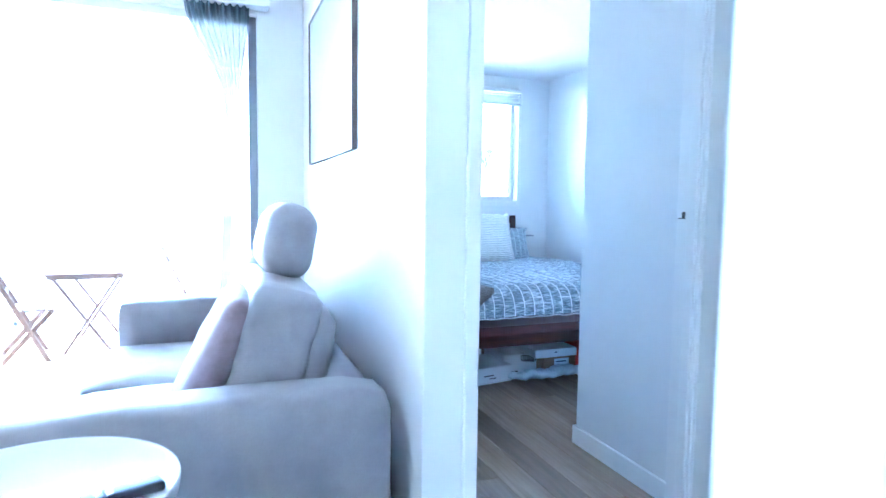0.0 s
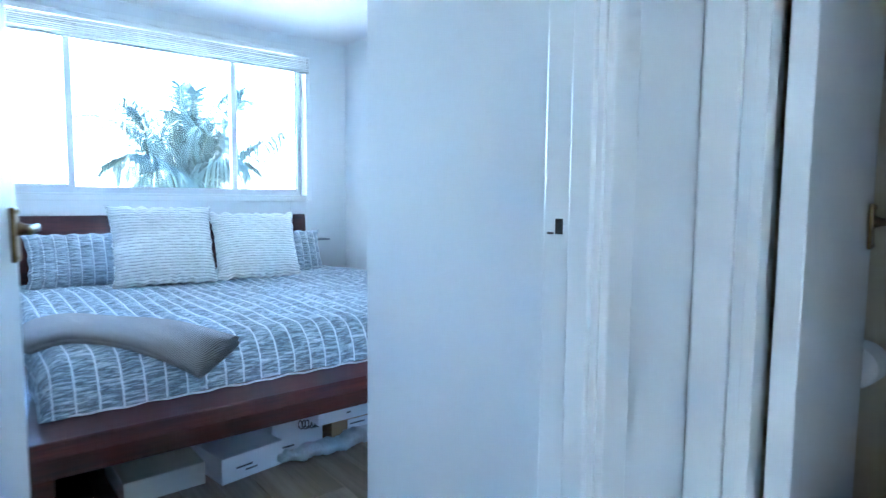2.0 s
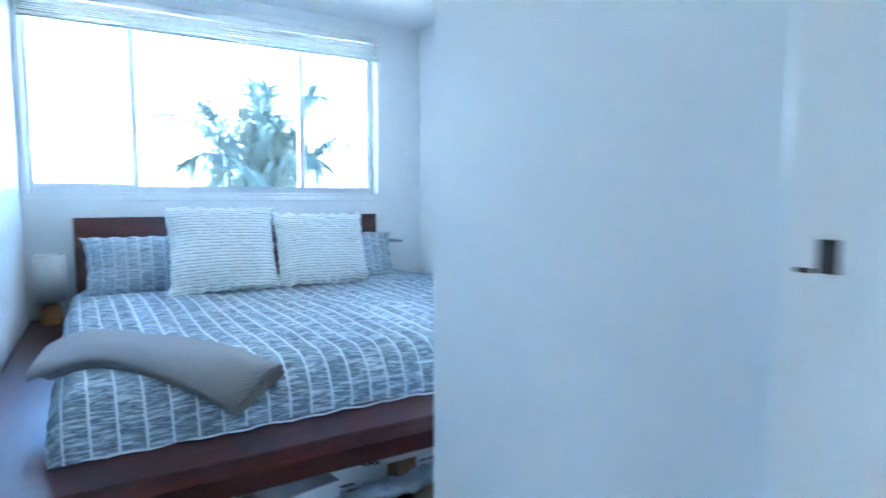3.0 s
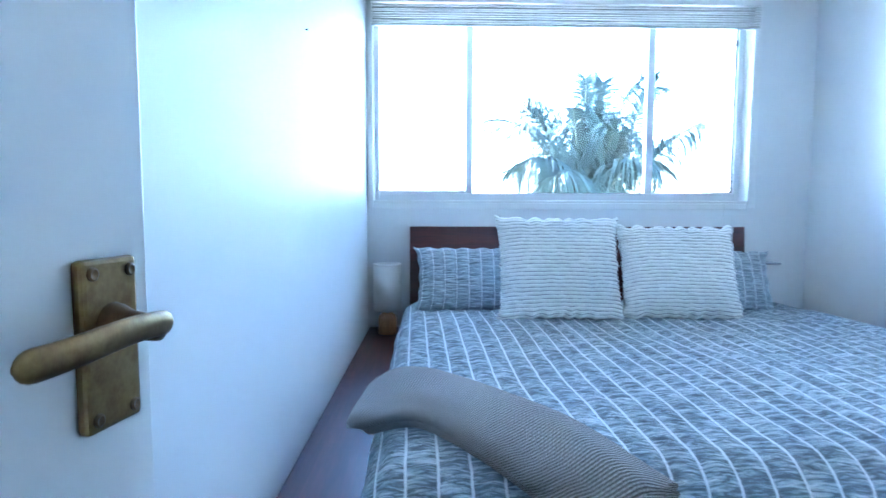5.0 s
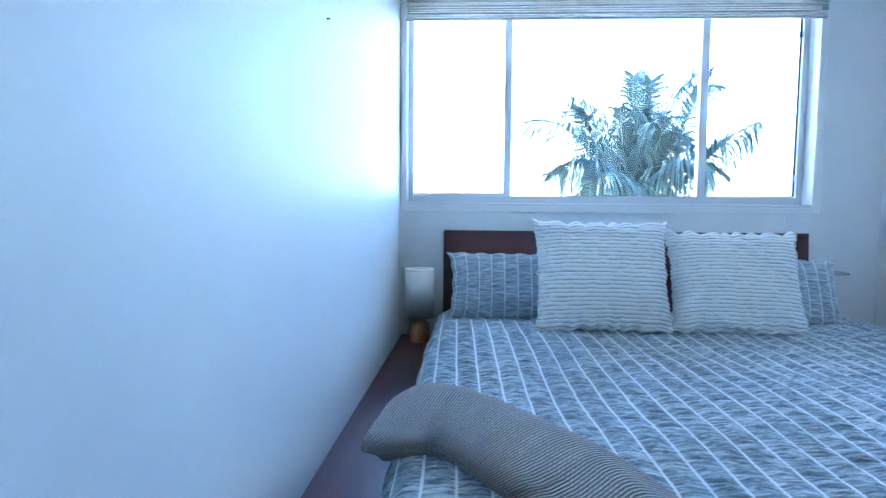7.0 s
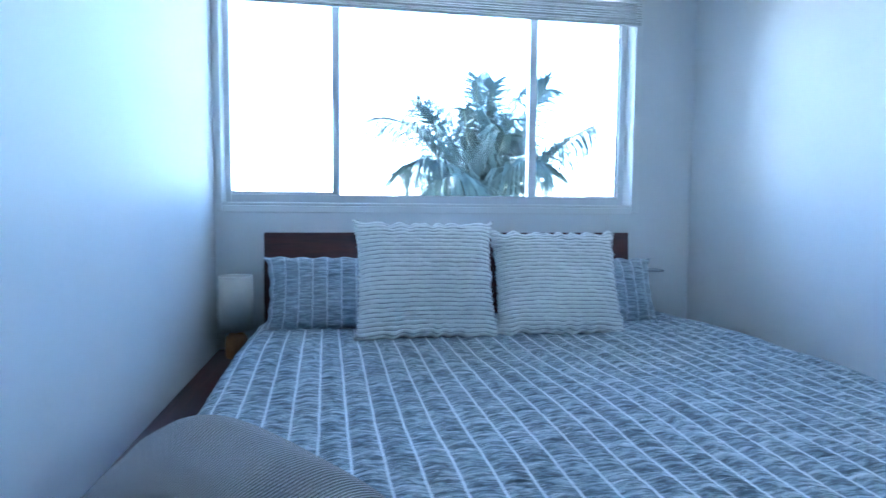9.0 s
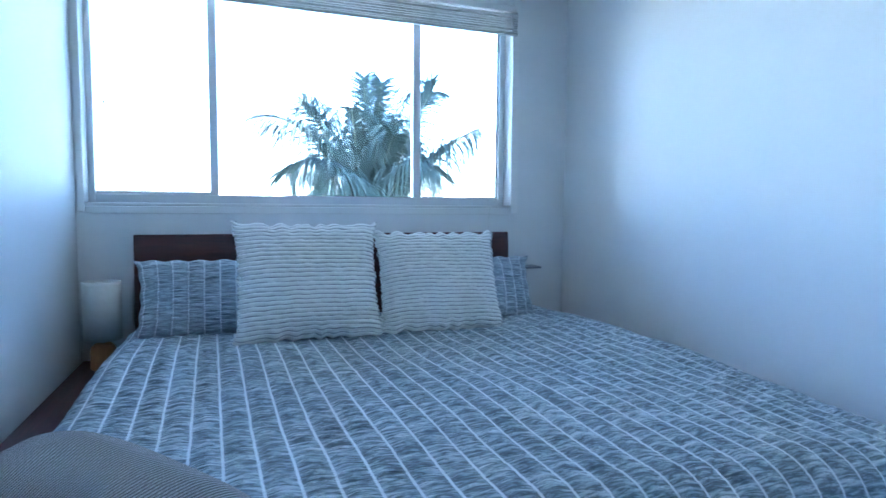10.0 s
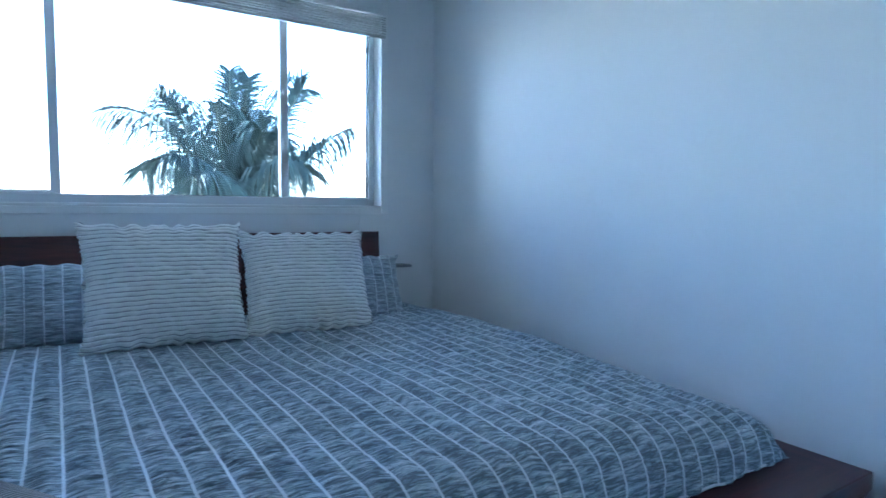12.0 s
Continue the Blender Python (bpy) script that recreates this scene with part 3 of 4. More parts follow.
# leaf swung in against the party wall
LEAF_W = 0.860
door = thing("door_1", "white painted bedroom door standing open with aged brass lever", "door", (-0.045, -3.69, 0))
tagged(door, kind="structure")
leaf_turn = math.atan2(0.135 + 0.045, -2.845 + 3.69)
door.rotation_euler = (0, 0, -leaf_turn)
dl = boxm(-0.036, 0.0, 0.0, LEAF_W + 0.019, 0.008, 2.035, 0.0025)
ob = part("leaf", dl, M_DOOR, None)
ob.parent = door
lever_handle(door, pose(0.0, LEAF_W - 0.026, 1.052))
latch = part("latch_face", boxm(-0.029, -0.008, LEAF_W + 0.0185, LEAF_W + 0.021, 1.0, 1.12, 0.0008), M_BRASS_DARK, None)
latch.parent = door
for z in (0.25, 1.8):
    hn = part("hinge", tube([(0.004, -0.004, z), (0.004, -0.004, z + 0.09)], 0.006, 12), M_STEEL, None)
    hn.parent = door

# ---- bathroom door ----
frame_2 = thing("door_frame_bathroom", "white painted bathroom door frame", "door frame", (BX, -4.26, 0))
tagged(frame_2, kind="structure")
part("architrave", boxm(BX - 0.014, BX, BY1 + 0.036, BY1 + 0.097, 0, 2.11, 0.004), M_TRIM, frame_2)
part("architrave", boxm(BX - 0.014, BX, BY0 - 0.075, BY0 - 0.014, 0, 2.11, 0.004), M_TRIM, frame_2)
part("architrave", boxm(BX - 0.014, BX, BY0 - 0.014, BY1 + 0.036, 2.05, 2.11, 0.004), M_TRIM, frame_2)
part("jamb", boxm(BX - 0.002, BX + 0.031, BY1 + 0.0, BY1 + 0.02, 0, 2.05, 0.002), M_TRIM, frame_2)
part("jamb", boxm(BX - 0.002, BX + 0.102, BY0 - 0.02, BY0, 0, 2.05, 0.002), M_TRIM, frame_2)
part("head_jamb", boxm(BX - 0.002, BX + 0.102, BY0, BY1, 2.04, 2.05, 0.002), M_TRIM, frame_2)
door2 = thing("door_2", "white painted bathroom door swung open inwards", "door", (BX + 0.038, BY1 - 0.009, 0))
tagged(door2, kind="structure")
door2.rotation_euler = (0, 0, radians(8.4))
lf = part("leaf", boxm(0.0, 0.72, -0.038, 0.0, 0.008, 2.035, 0.0025), M_DOOR, None)
lf.parent = door2
lever_handle(door2, pose(0.668, -0.038, 1.075, 0, 0, -90))

# ---- platform bed ----
PX0, PX1, PY0, PY1, PZ = 0.0, 2.44, -2.36, -0.02, 0.442
bed = thing("platform_bed", "dark mahogany platform bed with wide flat surround", "bed", (1.22, -1.2, 0))


def slab_poly(pts_top, inset, z_top, z_bot, lip):
    """Tapered rail: full outline on top, a lip, then drawn in towards the floor."""
    bm = bmesh.new()
    cx = sum(p[0] for p in pts_top) / len(pts_top)
    cy = sum(p[1] for p in pts_top) / len(pts_top)
    n = len(pts_top)
    rings = []
    for z, s in ((z_top, 0.0), (z_top - 0.004, -0.003), (z_top - lip, -0.003), (z_bot, inset)):
        rings.append([bm.verts.new((p[0] + (s if p[0] < cx else -s), p[1] + (s if p[1] < cy else -s), z)) for p in pts_top])
    for a, q in zip(rings, rings[1:]):
        for i in range(n):
            bm.faces.new((a[i], a[(i + 1) % n], q[(i + 1) % n], q[i]))
    bm.faces.new(rings[0])
    bm.faces.new(rings[-1][::-1])
    bmesh.ops.recalc_face_normals(bm, faces=bm.faces)
    return bm


RIM = 0.30
xl0, xl1 = party_x(PY1) + 0.012, party_x(PY0) + 0.012
part("foot_board", slab_poly([(xl1, PY0), (PX1, PY0), (PX1 - RIM, PY0 + RIM), (xl1 + RIM, PY0 + RIM)], 0.035, PZ, PZ - 0.125, 0.05), M_MAHOG, bed)
part("side_board", slab_poly([(xl1, PY0 + 0.002), (xl1 + RIM, PY0 + RIM + 0.002), (xl0 + RIM, PY1), (xl0, PY1)], 0.03, PZ - 0.001, PZ - 0.12, 0.05), M_MAHOG_Y, bed)
part("side_board", slab_poly([(PX1, PY0 + 0.002), (PX1, PY1), (PX1 - RIM, PY1), (PX1 - RIM, PY0 + RIM + 0.002)], 0.03, PZ - 0.001, PZ - 0.12, 0.05), M_MAHOG_Y, bed)
part("bed_base", boxm(xl1 + RIM - 0.03, PX1 - RIM + 0.03, PY0 + RIM - 0.02, PY1, PZ - 0.12, PZ - 0.02, 0.003), M_MAHOG_Y, bed)
for x0, x1, y0, y1 in ((0.17, 0.25, -1.95, -1.85), (2.15, 2.23, -1.95, -1.85), (0.17, 0.25, -0.25, -0.15), (2.15, 2.23, -0.25, -0.15)):
    part("leg", boxm(x0, x1, y0, y1, 0, PZ - 0.121, 0.004), M_MAHOG, bed)
hb = boxm(0.238, 2.057, -0.018, 0.018, 0.0, 0.567, 0.005)
hb.transform(Matrix.Translation((0, -0.145, PZ)) @ Matrix.Rotation(radians(-4.0), 4, 'X'))
hbv = part("headboard", hb, M_MAHOG, bed)

# ---- mattress and bedding ----
mattress = thing("mattress", "thick mattress hidden under the puckered quilt", "mattress", (1.22, -1.2, PZ))
part("mattress_body", boxm(0.27, 2.15, -2.09, -0.20, PZ, 0.572, 0.05, 4), M_SHEET, mattress)
DX0, DX1, DY0, DY1 = 0.205, 2.310, -2.195, -0.19
DTOP = 0.618


STRIPE = 0.0655


def pucker(u, v, ruch, sp):
    """Ruched cloth: sharp short cross creases that die away at each woven line."""
    ph = u / sp
    cell = math.floor(ph)
    band = math.sin(math.pi * (ph - cell))
    a = 1 - 2.4 * abs(noise.noise(Vector((u * 8 + cell * 7.3, v * 58, cell * 1.9))))
    q = 1 - 2.4 * abs(noise.noise(Vector((u * 15 + cell * 3.1, v * 115, 3.0 + cell))))
    return ruch * (0.6 * a + 0.7 * q) * (0.12 + 0.88 * band) + 0.25 * ruch * band


DROP = 0.125
D_W, D_L = DX1 - DX0, DY1 - DY0


def duvet_uv(u, v):
    """Arc lengths over the cloth; the woven lines run a little askew to the bed."""
    su = -DROP + (D_W + 2 * DROP - 0.02) * u
    sv = -DROP + (D_L + DROP) * v
    return su + 0.0208 + 0.024 * (sv - 0.345), sv


def shoulder(s, length, r0, r1):
    """Arc length to (offset, drop), rounded by r0 at the start and r1 at the end."""
    if s < r0:
        a, q = r0 - s, math.pi * r0 / 2
        return (r0 - r0 * math.sin(a / r0), r0 - r0 * math.cos(a / r0)) if a < q else (-0.012 * (a - q), r0 + a - q)
    if r1 > 0 and s > length - r1:
        a, q = s - (length - r1), math.pi * r1 / 2
        return (length - r1 + r1 * math.sin(a / r1), r1 - r1 * math.cos(a / r1)) if a < q else (length + 0.25 * (a - q), r1 + a - q)
    return s, 0.0


def duvet_point(u, v):
    # u across, v from foot to head
    su = -DROP + (D_W + 2 * DROP - 0.02) * u
    sv = -DROP + (D_L + DROP) * v
    ox, dx = shoulder(su, D_W, 0.085, 0.16)
    oy, dy = shoulder(sv, D_L, 0.13, 0.0)
    x, y = DX0 + ox, DY0 + oy
    dz = max(dx, dy) if min(dx, dy) < 1e-6 else (dx * dx + dy * dy) ** 0.5
    z = DTOP - min(dz, 0.168)
    # loft: slow swells, thinner towards head and sides, sunk at the far foot corner
    swell = noise.noise(Vector((x * 1.6, y * 1.6, 3.0))) * 0.016 + noise.noise(Vector((x * 4.2, y * 4.2, 7.0))) * 0.007
    crown = 0.012 * math.sin(math.pi * min(1, max(0, ox / D_W))) - 0.015 * smoothstep(0.75, 1.0, v)
    crown -= 0.030 * smoothstep(1.75, 2.25, x) * smoothstep(-1.2, -2.1, y)
    z += (swell + crown) * (1.0 - 0.4 * smoothstep(0.0, 0.08, dz))
    # hanging edge: loose scallops that grow towards the hem
    out = 0.014 * smoothstep(0.03, 0.08, dz) * noise.noise(Vector((x * 7, y * 7, z * 3)))
    out += 0.016 * smoothstep(0.08, 0.165, dz) * noise.noise(Vector((x * 14, y * 14, 2.0)))
    lean_x = smoothstep(0.0, 0.10, dx) * (-1 if u < 0.5 else 1)
    n = Vector((lean_x, -smoothstep(0.0, 0.10, dy), 1.0 - 0.6 * smoothstep(0.0, 0.10, dz))).normalized()
    cu, cv = duvet_uv(u, v)
    p = Vector((x, y, z)) + n * (pucker(cu + STRIPE / 2, cv, 0.0062, STRIPE) + out)
    p.z = max(p.z, PZ + 0.006)
    return p


duvet = thing("duvet", "puckered blue-grey quilt with white stripes spread over bed", "quilt", (1.22, -1.2, 0.6))
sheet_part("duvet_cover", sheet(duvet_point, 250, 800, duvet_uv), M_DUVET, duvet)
hem_pts = [(DX0 + 0.02 + (DX1 - DX0 - 0.12) * k / 60, DY0 - 0.004 + 0.005 * math.sin(k * 0.9), PZ + 0.009 + 0.003 * math.sin(k * 1.7)) for k in range(61)]
part("hem", tube(hem_pts, 0.0038, 8), M_SHEET, duvet, "white stitched hem", True)


def cushion(name, label, width, height, thick, matrix, material, ruch_rows=0, stripes=False, group="", seed=0):
    """A soft pillow standing on its lower edge, with pinched corners and ruched rows; local x across, z up, y through."""
    t = thing(name, label, "pillow", matrix.translation, group)
    nu, nv = 110, 190

    def row_at(u, v):
        return v * ruch_rows + 0.30 * noise.noise(Vector((u * width * 5 + seed, v * height * 3, 4.0))) + 0.12 * noise.noise(Vector((u * width * 26 + seed, v * height * 9, 9.0)))

    def face(sign):
        def fn(u, v):
            a, q = 2 * u - 1, 2 * v - 1
            # pinched corners and bowed sides
            ca = a * (1 - 0.085 * (1 - abs(q) ** 3) * abs(a))
            cq = q * (1 - 0.05 * (1 - abs(a) ** 3) * abs(q))
            x = ca * width / 2
            z = cq * height / 2 + height / 2
            body = max(0.0, (1 - abs(a) ** 2.6)) ** 0.55 * max(0.0, (1 - abs(q) ** 2.6)) ** 0.55
            y = sign * (thick / 2) * body
            wr = noise.noise(Vector((x * 5 + seed, z * 5, sign * 2.0))) * 0.010
            y += sign * wr * body
            if ruch_rows:
                wave = row_at(u, v)
                fr = wave - math.floor(wave)
                ridge = abs(math.sin(math.pi * fr)) ** 0.45
                scal = noise.noise(Vector((x * 30 + seed, math.floor(wave) * 3.1, 0))) * 0.0045
                y += sign * (0.0095 * ridge + 1.0 * scal) * (0.25 + 0.75 * min(1, body * 2))
                z += (0.012 * noise.noise(Vector((x * 26 + seed, 0, 0))) + 0.005 * math.sin(x * 95 + seed + 2 * math.sin(x * 17))) * (abs(q) ** 6)
                x += (0.003 * math.sin(2 * math.pi * wave) + 0.012 * noise.noise(Vector((z * 22 + seed, sign, 3.0)))) * (abs(a) ** 6)
            if stripes:
                y += sign * pucker(x + 0.402, z, 0.0068, 0.062) * min(1, body * 2)
                z += 0.004 * math.sin(x * 70 + seed) * abs(q) ** 6
                x += 0.003 * math.sin(z * 80 + seed) * abs(a) ** 6
            return matrix @ Vector((x, y, z))
        return fn
    uvf = lambda u, v: (u * width + 0.01, row_at(u, v) if ruch_rows else v * height)
    sheet_part("front", sheet(face(-1), nu, nv, uvf), material, t)
    sheet_part("back", sheet(face(1), 40, 40, uvf), material, t)
    return t


def leaning(x, y, z, tilt, turn=0.0, roll=0.0):
    return pose(x, y, z, -tilt, roll, turn)


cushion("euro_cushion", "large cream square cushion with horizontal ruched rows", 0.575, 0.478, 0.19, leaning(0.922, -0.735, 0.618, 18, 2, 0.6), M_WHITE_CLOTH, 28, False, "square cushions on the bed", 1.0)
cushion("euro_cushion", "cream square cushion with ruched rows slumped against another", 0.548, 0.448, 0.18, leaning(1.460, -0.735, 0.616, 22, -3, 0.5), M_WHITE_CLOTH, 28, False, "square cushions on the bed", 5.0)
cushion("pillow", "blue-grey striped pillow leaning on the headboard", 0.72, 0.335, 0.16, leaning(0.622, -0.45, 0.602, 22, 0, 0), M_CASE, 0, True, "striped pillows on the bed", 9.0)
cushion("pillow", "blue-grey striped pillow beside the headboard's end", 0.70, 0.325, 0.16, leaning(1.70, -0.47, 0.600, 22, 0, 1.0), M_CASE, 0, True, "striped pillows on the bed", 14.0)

# ---- throw across the foot of the bed ----
def knit(name, col, col2):
    m, nt, b = mat_base(name, 0.95)
    tc = nt.nodes.new("ShaderNodeTexCoord")
    mp = nt.nodes.new("ShaderNodeMapping")
    mp.inputs["Rotation"].default_value = (0, 0, radians(-28))
    nt.links.new(tc.outputs["UV"], mp.inputs[0])
    w = nt.nodes.new("ShaderNodeTexWave")
    w.wave_type, w.bands_direction = 'BANDS', 'X'
    w.inputs["Scale"].default_value = 46.0
    w.inputs["Distortion"].default_value = 0.6
    w.inputs["Detail"].default_value = 2
    w.inputs["Detail Scale"].default_value = 4
    nt.links.new(mp.outputs[0], w.inputs["Vector"])
    w2 = nt.nodes.new("ShaderNodeTexWave")
    w2.wave_type, w2.bands_direction = 'BANDS', 'Y'
    w2.inputs["Scale"].default_value = 60.0
    w2.inputs["Distortion"].default_value = 1.0
    nt.links.new(mp.outputs[0], w2.inputs["Vector"])
    n = noise_tex(nt, tc.outputs["UV"], 14, 4)
    c = mixc(nt, n, col, col2)
    # shade between the ribs painted in: colour darkens where the waves dip
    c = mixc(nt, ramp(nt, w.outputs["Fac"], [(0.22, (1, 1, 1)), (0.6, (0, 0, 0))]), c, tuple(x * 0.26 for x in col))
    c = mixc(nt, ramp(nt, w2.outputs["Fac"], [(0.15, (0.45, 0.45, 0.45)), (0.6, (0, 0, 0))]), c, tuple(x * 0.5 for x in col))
    nt.links.new(c, b.inputs["Base Color"])
    b.inputs["Sheen Weight"].default_value = 0.1
    n1 = bump(nt, b, w.outputs["Fac"], 0.9, 0.004)
    bump(nt, b, w2.outputs["Fac"], 0.2, 0.001, n1)
    return m


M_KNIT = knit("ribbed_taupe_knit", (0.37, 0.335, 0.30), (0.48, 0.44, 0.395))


def catmull(pts, u):
    n = len(pts) - 1
    f = min(max(u, 0.0), 1.0) * n
    i = min(int(f), n - 1)
    t = f - i
    p = [Vector(pts[min(max(i + k, 0), n)]) for k in (-1, 0, 1, 2)]
    return 0.5 * ((2 * p[1]) + (-p[0] + p[2]) * t + (2 * p[0] - 5 * p[1] + 4 * p[2] - p[3]) * t * t + (-p[0] + 3 * p[1] - 3 * p[2] + p[3]) * t ** 3)


FAR = [(0.185, -1.745, 0.580), (0.220, -1.580, 0.628), (0.350, -1.590, 0.645), (0.553, -1.845, 0.650), (0.678, -2.04, 0.648), (0.782, -2.25, 0.635)]
NEAR = [(0.142, -1.865, 0.590), (0.190, -1.930, 0.618), (0.305, -1.955, 0.645), (0.420, -2.090, 0.640), (0.530, -2.205, 0.600), (0.625, -2.282, 0.535)]


def throw_surface(lift, thick, shrink):
    def fn(u, v):
        a = 2 * math.pi * v
        f, n = catmull(FAR, u), catmull(NEAR, u)
        mid, half = (f + n) / 2, (f - n) / 2
        along = (catmull(FAR, min(1, u + 0.02)) - catmull(FAR, max(0, u - 0.02))).normalized()
        up = half.cross(along).normalized()
        if up.z < 0:
            up = -up
        c, s = math.cos(a), math.sin(a)
        wide = math.copysign(abs(c) ** 0.55, c) * shrink
        if u < 0.16:
            wide *= max(0.01, 1 - ((0.16 - u) / 0.16) ** 2) ** 0.5
        endpin = (0.2 + 0.8 * smoothstep(0, 0.05, u)) * (0.75 + 0.25 * smoothstep(1, 0.97, u))
        tall = math.copysign(abs(s) ** 0.7, s) * thick * endpin
        ridge = 0.007 * noise.noise(Vector((u * 6, c * 2.5, lift * 40))) * (s > 0)
        bow = 0.010 * (1 - c * c) * (s > -0.2)
        return mid + half * wide + up * (tall + lift + ridge + bow)
    return fn


throw = thing("throw_blanket", "taupe ribbed knit throw draped over the bed's foot corner", "blanket", (0.45, -1.95, 0.62))
THROW_MID = [(catmull(FAR, k / 100) + catmull(NEAR, k / 100)) / 2 for k in range(101)]
THROW_LEN = list(itertools.accumulate([0.0] + [(q - p).length for p, q in zip(THROW_MID, THROW_MID[1:])]))
uv_throw = lambda u, v: (THROW_LEN[int(u * 100 + 0.5)], (v if v < 0.5 else 1 - v) * 0.56)
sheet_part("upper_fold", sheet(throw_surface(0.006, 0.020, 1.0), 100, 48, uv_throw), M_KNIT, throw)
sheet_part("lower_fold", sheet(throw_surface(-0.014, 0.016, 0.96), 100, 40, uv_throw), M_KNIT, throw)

# ---- bedside ----
lamp = thing("table_lamp", "small lamp with white drum shade and turned pine base", "lamp", (0.121, -0.182, PZ))
part("base", lathe([(0.0, PZ), (0.046, PZ), (0.050, PZ + 0.006), (0.050, PZ + 0.07), (0.046, PZ + 0.095), (0.030, PZ + 0.11), (0.0, PZ + 0.112)], 32, 0.121, -0.182), M_PINE, lamp, "turned pine base", True)
part("stem", lathe([(0.009, PZ + 0.11), (0.009, PZ + 0.20), (0.0, PZ + 0.20)], 12, 0.121, -0.182), M_STEEL, lamp)
part("shade", lathe([(0.073, 0.570), (0.0735, 0.569), (0.0735, 0.814), (0.0705, 0.814), (0.0705, 0.572), (0.073, 0.570)], 48, 0.121, -0.182), M_LINEN, lamp, "white linen drum shade", True)
part("shade_rim", lathe([(0.0742, 0.806), (0.0742, 0.815), (0.0702, 0.8155), (0.0702, 0.806)], 48, 0.121, -0.182), M_LINEN, lamp, "", True)
shelf = thing("wall_shelf", "thin dark shelf edge fixed behind the pillows", "shelf", (2.2, -0.06, 0.80))
part("board", boxm(2.06, 2.275, -0.11, 0.0, 0.800, 0.812, 0.004), M_ALU, shelf)
nail = thing("wall_nail", "small dark nail stuck in the white wall", "nail", (party_x(-1.465), -1.465, 1.646))
nl = lathe([(0.0, 0.0), (0.0022, 0.0), (0.0022, 0.006), (0.0035, 0.006), (0.0035, 0.0075), (0.0, 0.008)], 10)
nl.transform(Matrix.Translation((party_x(-1.465), -1.465, 1.646)) @ Matrix.Rotation(radians(90), 4, 'Y'))
part("nail_shank", nl, M_IRON, nail)


# ---- boxes pushed under the bed ----
def carton(name, label, x0, x1, y0, y1, z0, z1, material, turn=0.0, lid=0.0, print_bars=(), tag=None):
    cx, cy = (x0 + x1) / 2, (y0 + y1) / 2
    t = thing(name, label, "box", (cx, cy, z0), "boxes under the bed")
    rotm = Matrix.Translation((cx, cy, 0)) @ Matrix.Rotation(radians(turn), 4, 'Z') @ Matrix.Translation((-cx, -cy, 0))

    def put(pname, bm, mat, lab=""):
        bm.transform(rotm)
        return part(pname, bm, mat, t, lab)
    put("carton_body", boxm(x0, x1, y0, y1, z0, z1 - lid, 0.003), material)
    if lid:
        put("lid", boxm(x0 - 0.003, x1 + 0.003, y0 - 0.003, y1 + 0.003, z1 - lid, z1, 0.003), material)
    for bx0, bx1, bz0, bz1 in print_bars:
        put("print_bar", boxm(x0 + bx0, x0 + bx1, y0 - 0.0045, y0 - 0.0005, z0 + bz0, z0 + bz1), M_INK)
    if tag:
        put("label", boxm(x0 + tag[0], x0 + tag[1], y0 - 0.0035, y0 - 0.0005, z0 + tag[2], z0 + tag[3]), M_CARD_WHITE, "white paper label")
        put("print_bar", boxm(x0 + tag[0] + 0.012, x0 + tag[1] - 0.02, y0 - 0.005, y0 - 0.003, z0 + (tag[2] + tag[3]) / 2, z0 + (tag[2] + tag[3]) / 2 + 0.006), M_INK)
    return t


carton("shoe_box", "low cream carton on the floor under the bed", 0.445, 0.735, -1.965, -1.64, 0.0, 0.088, M_CARD_CREAM, 2, 0.0)
carton("shoe_box", "white carton with small dark print under the bed", 0.758, 1.030, -2.005, -1.70, 0.0, 0.104, M_CARD_WHITE, 9, 0.0, ((0.06, 0.13, 0.05, 0.056), (0.10, 0.15, 0.032, 0.037)))
carton("storage_box", "white lidded carton pushed far under the bed", 0.76, 0.985, -1.66, -1.35, 0.0, 0.175, M_CARD_WHITE, 2, 0.03, ((0.14, 0.17, 0.09, 0.10),))
wb = carton("storage_box", "white carton with black loops of cord on its front", 1.045, 1.29, -1.88, -1.58, 0.0, 0.135, M_CARD_WHITE, 1, 0.0, ((0.03, 0.10, 0.02, 0.026),))
loops = thing("cable", "loose black cable draped over a white carton", "cable", (1.22, -1.89, 0.10), "")
cp = []
for k in range(60):
    a = k / 59
    cp.append((1.17 + 0.10 * a + 0.012 * math.cos(a * 40), -1.896 + 0.004 * math.sin(a * 17), 0.112 + 0.020 * math.sin(a * 40) - 0.01 * a))
part("cord", tube(cp, 0.0032, 6), M_BLACK, loops, "", True)
carton("cardboard_box", "brown cardboard box with a white label under the bed", 1.30, 1.545, -1.955, -1.60, 0.0, 0.132, M_CARD_BROWN, 0, 0.0, (), (0.08, 0.19, 0.06, 0.105))
carton("flat_box", "flat white carton lying on a brown box", 1.205, 1.515, -2.01, -1.62, 0.133, 0.186, M_CARD_WHITE, 0, 0.0, ((0.14, 0.16, 0.03, 0.035),))
carton("red_box", "red carton beside a brown box under the bed", 1.555, 1.74, -1.95, -1.66, 0.0, 0.15, M_CARD_RED, 0)
bag = thing("plastic_bag", "crumpled clear plastic wrapping on the floor", "bag", (1.33, -2.02, 0))


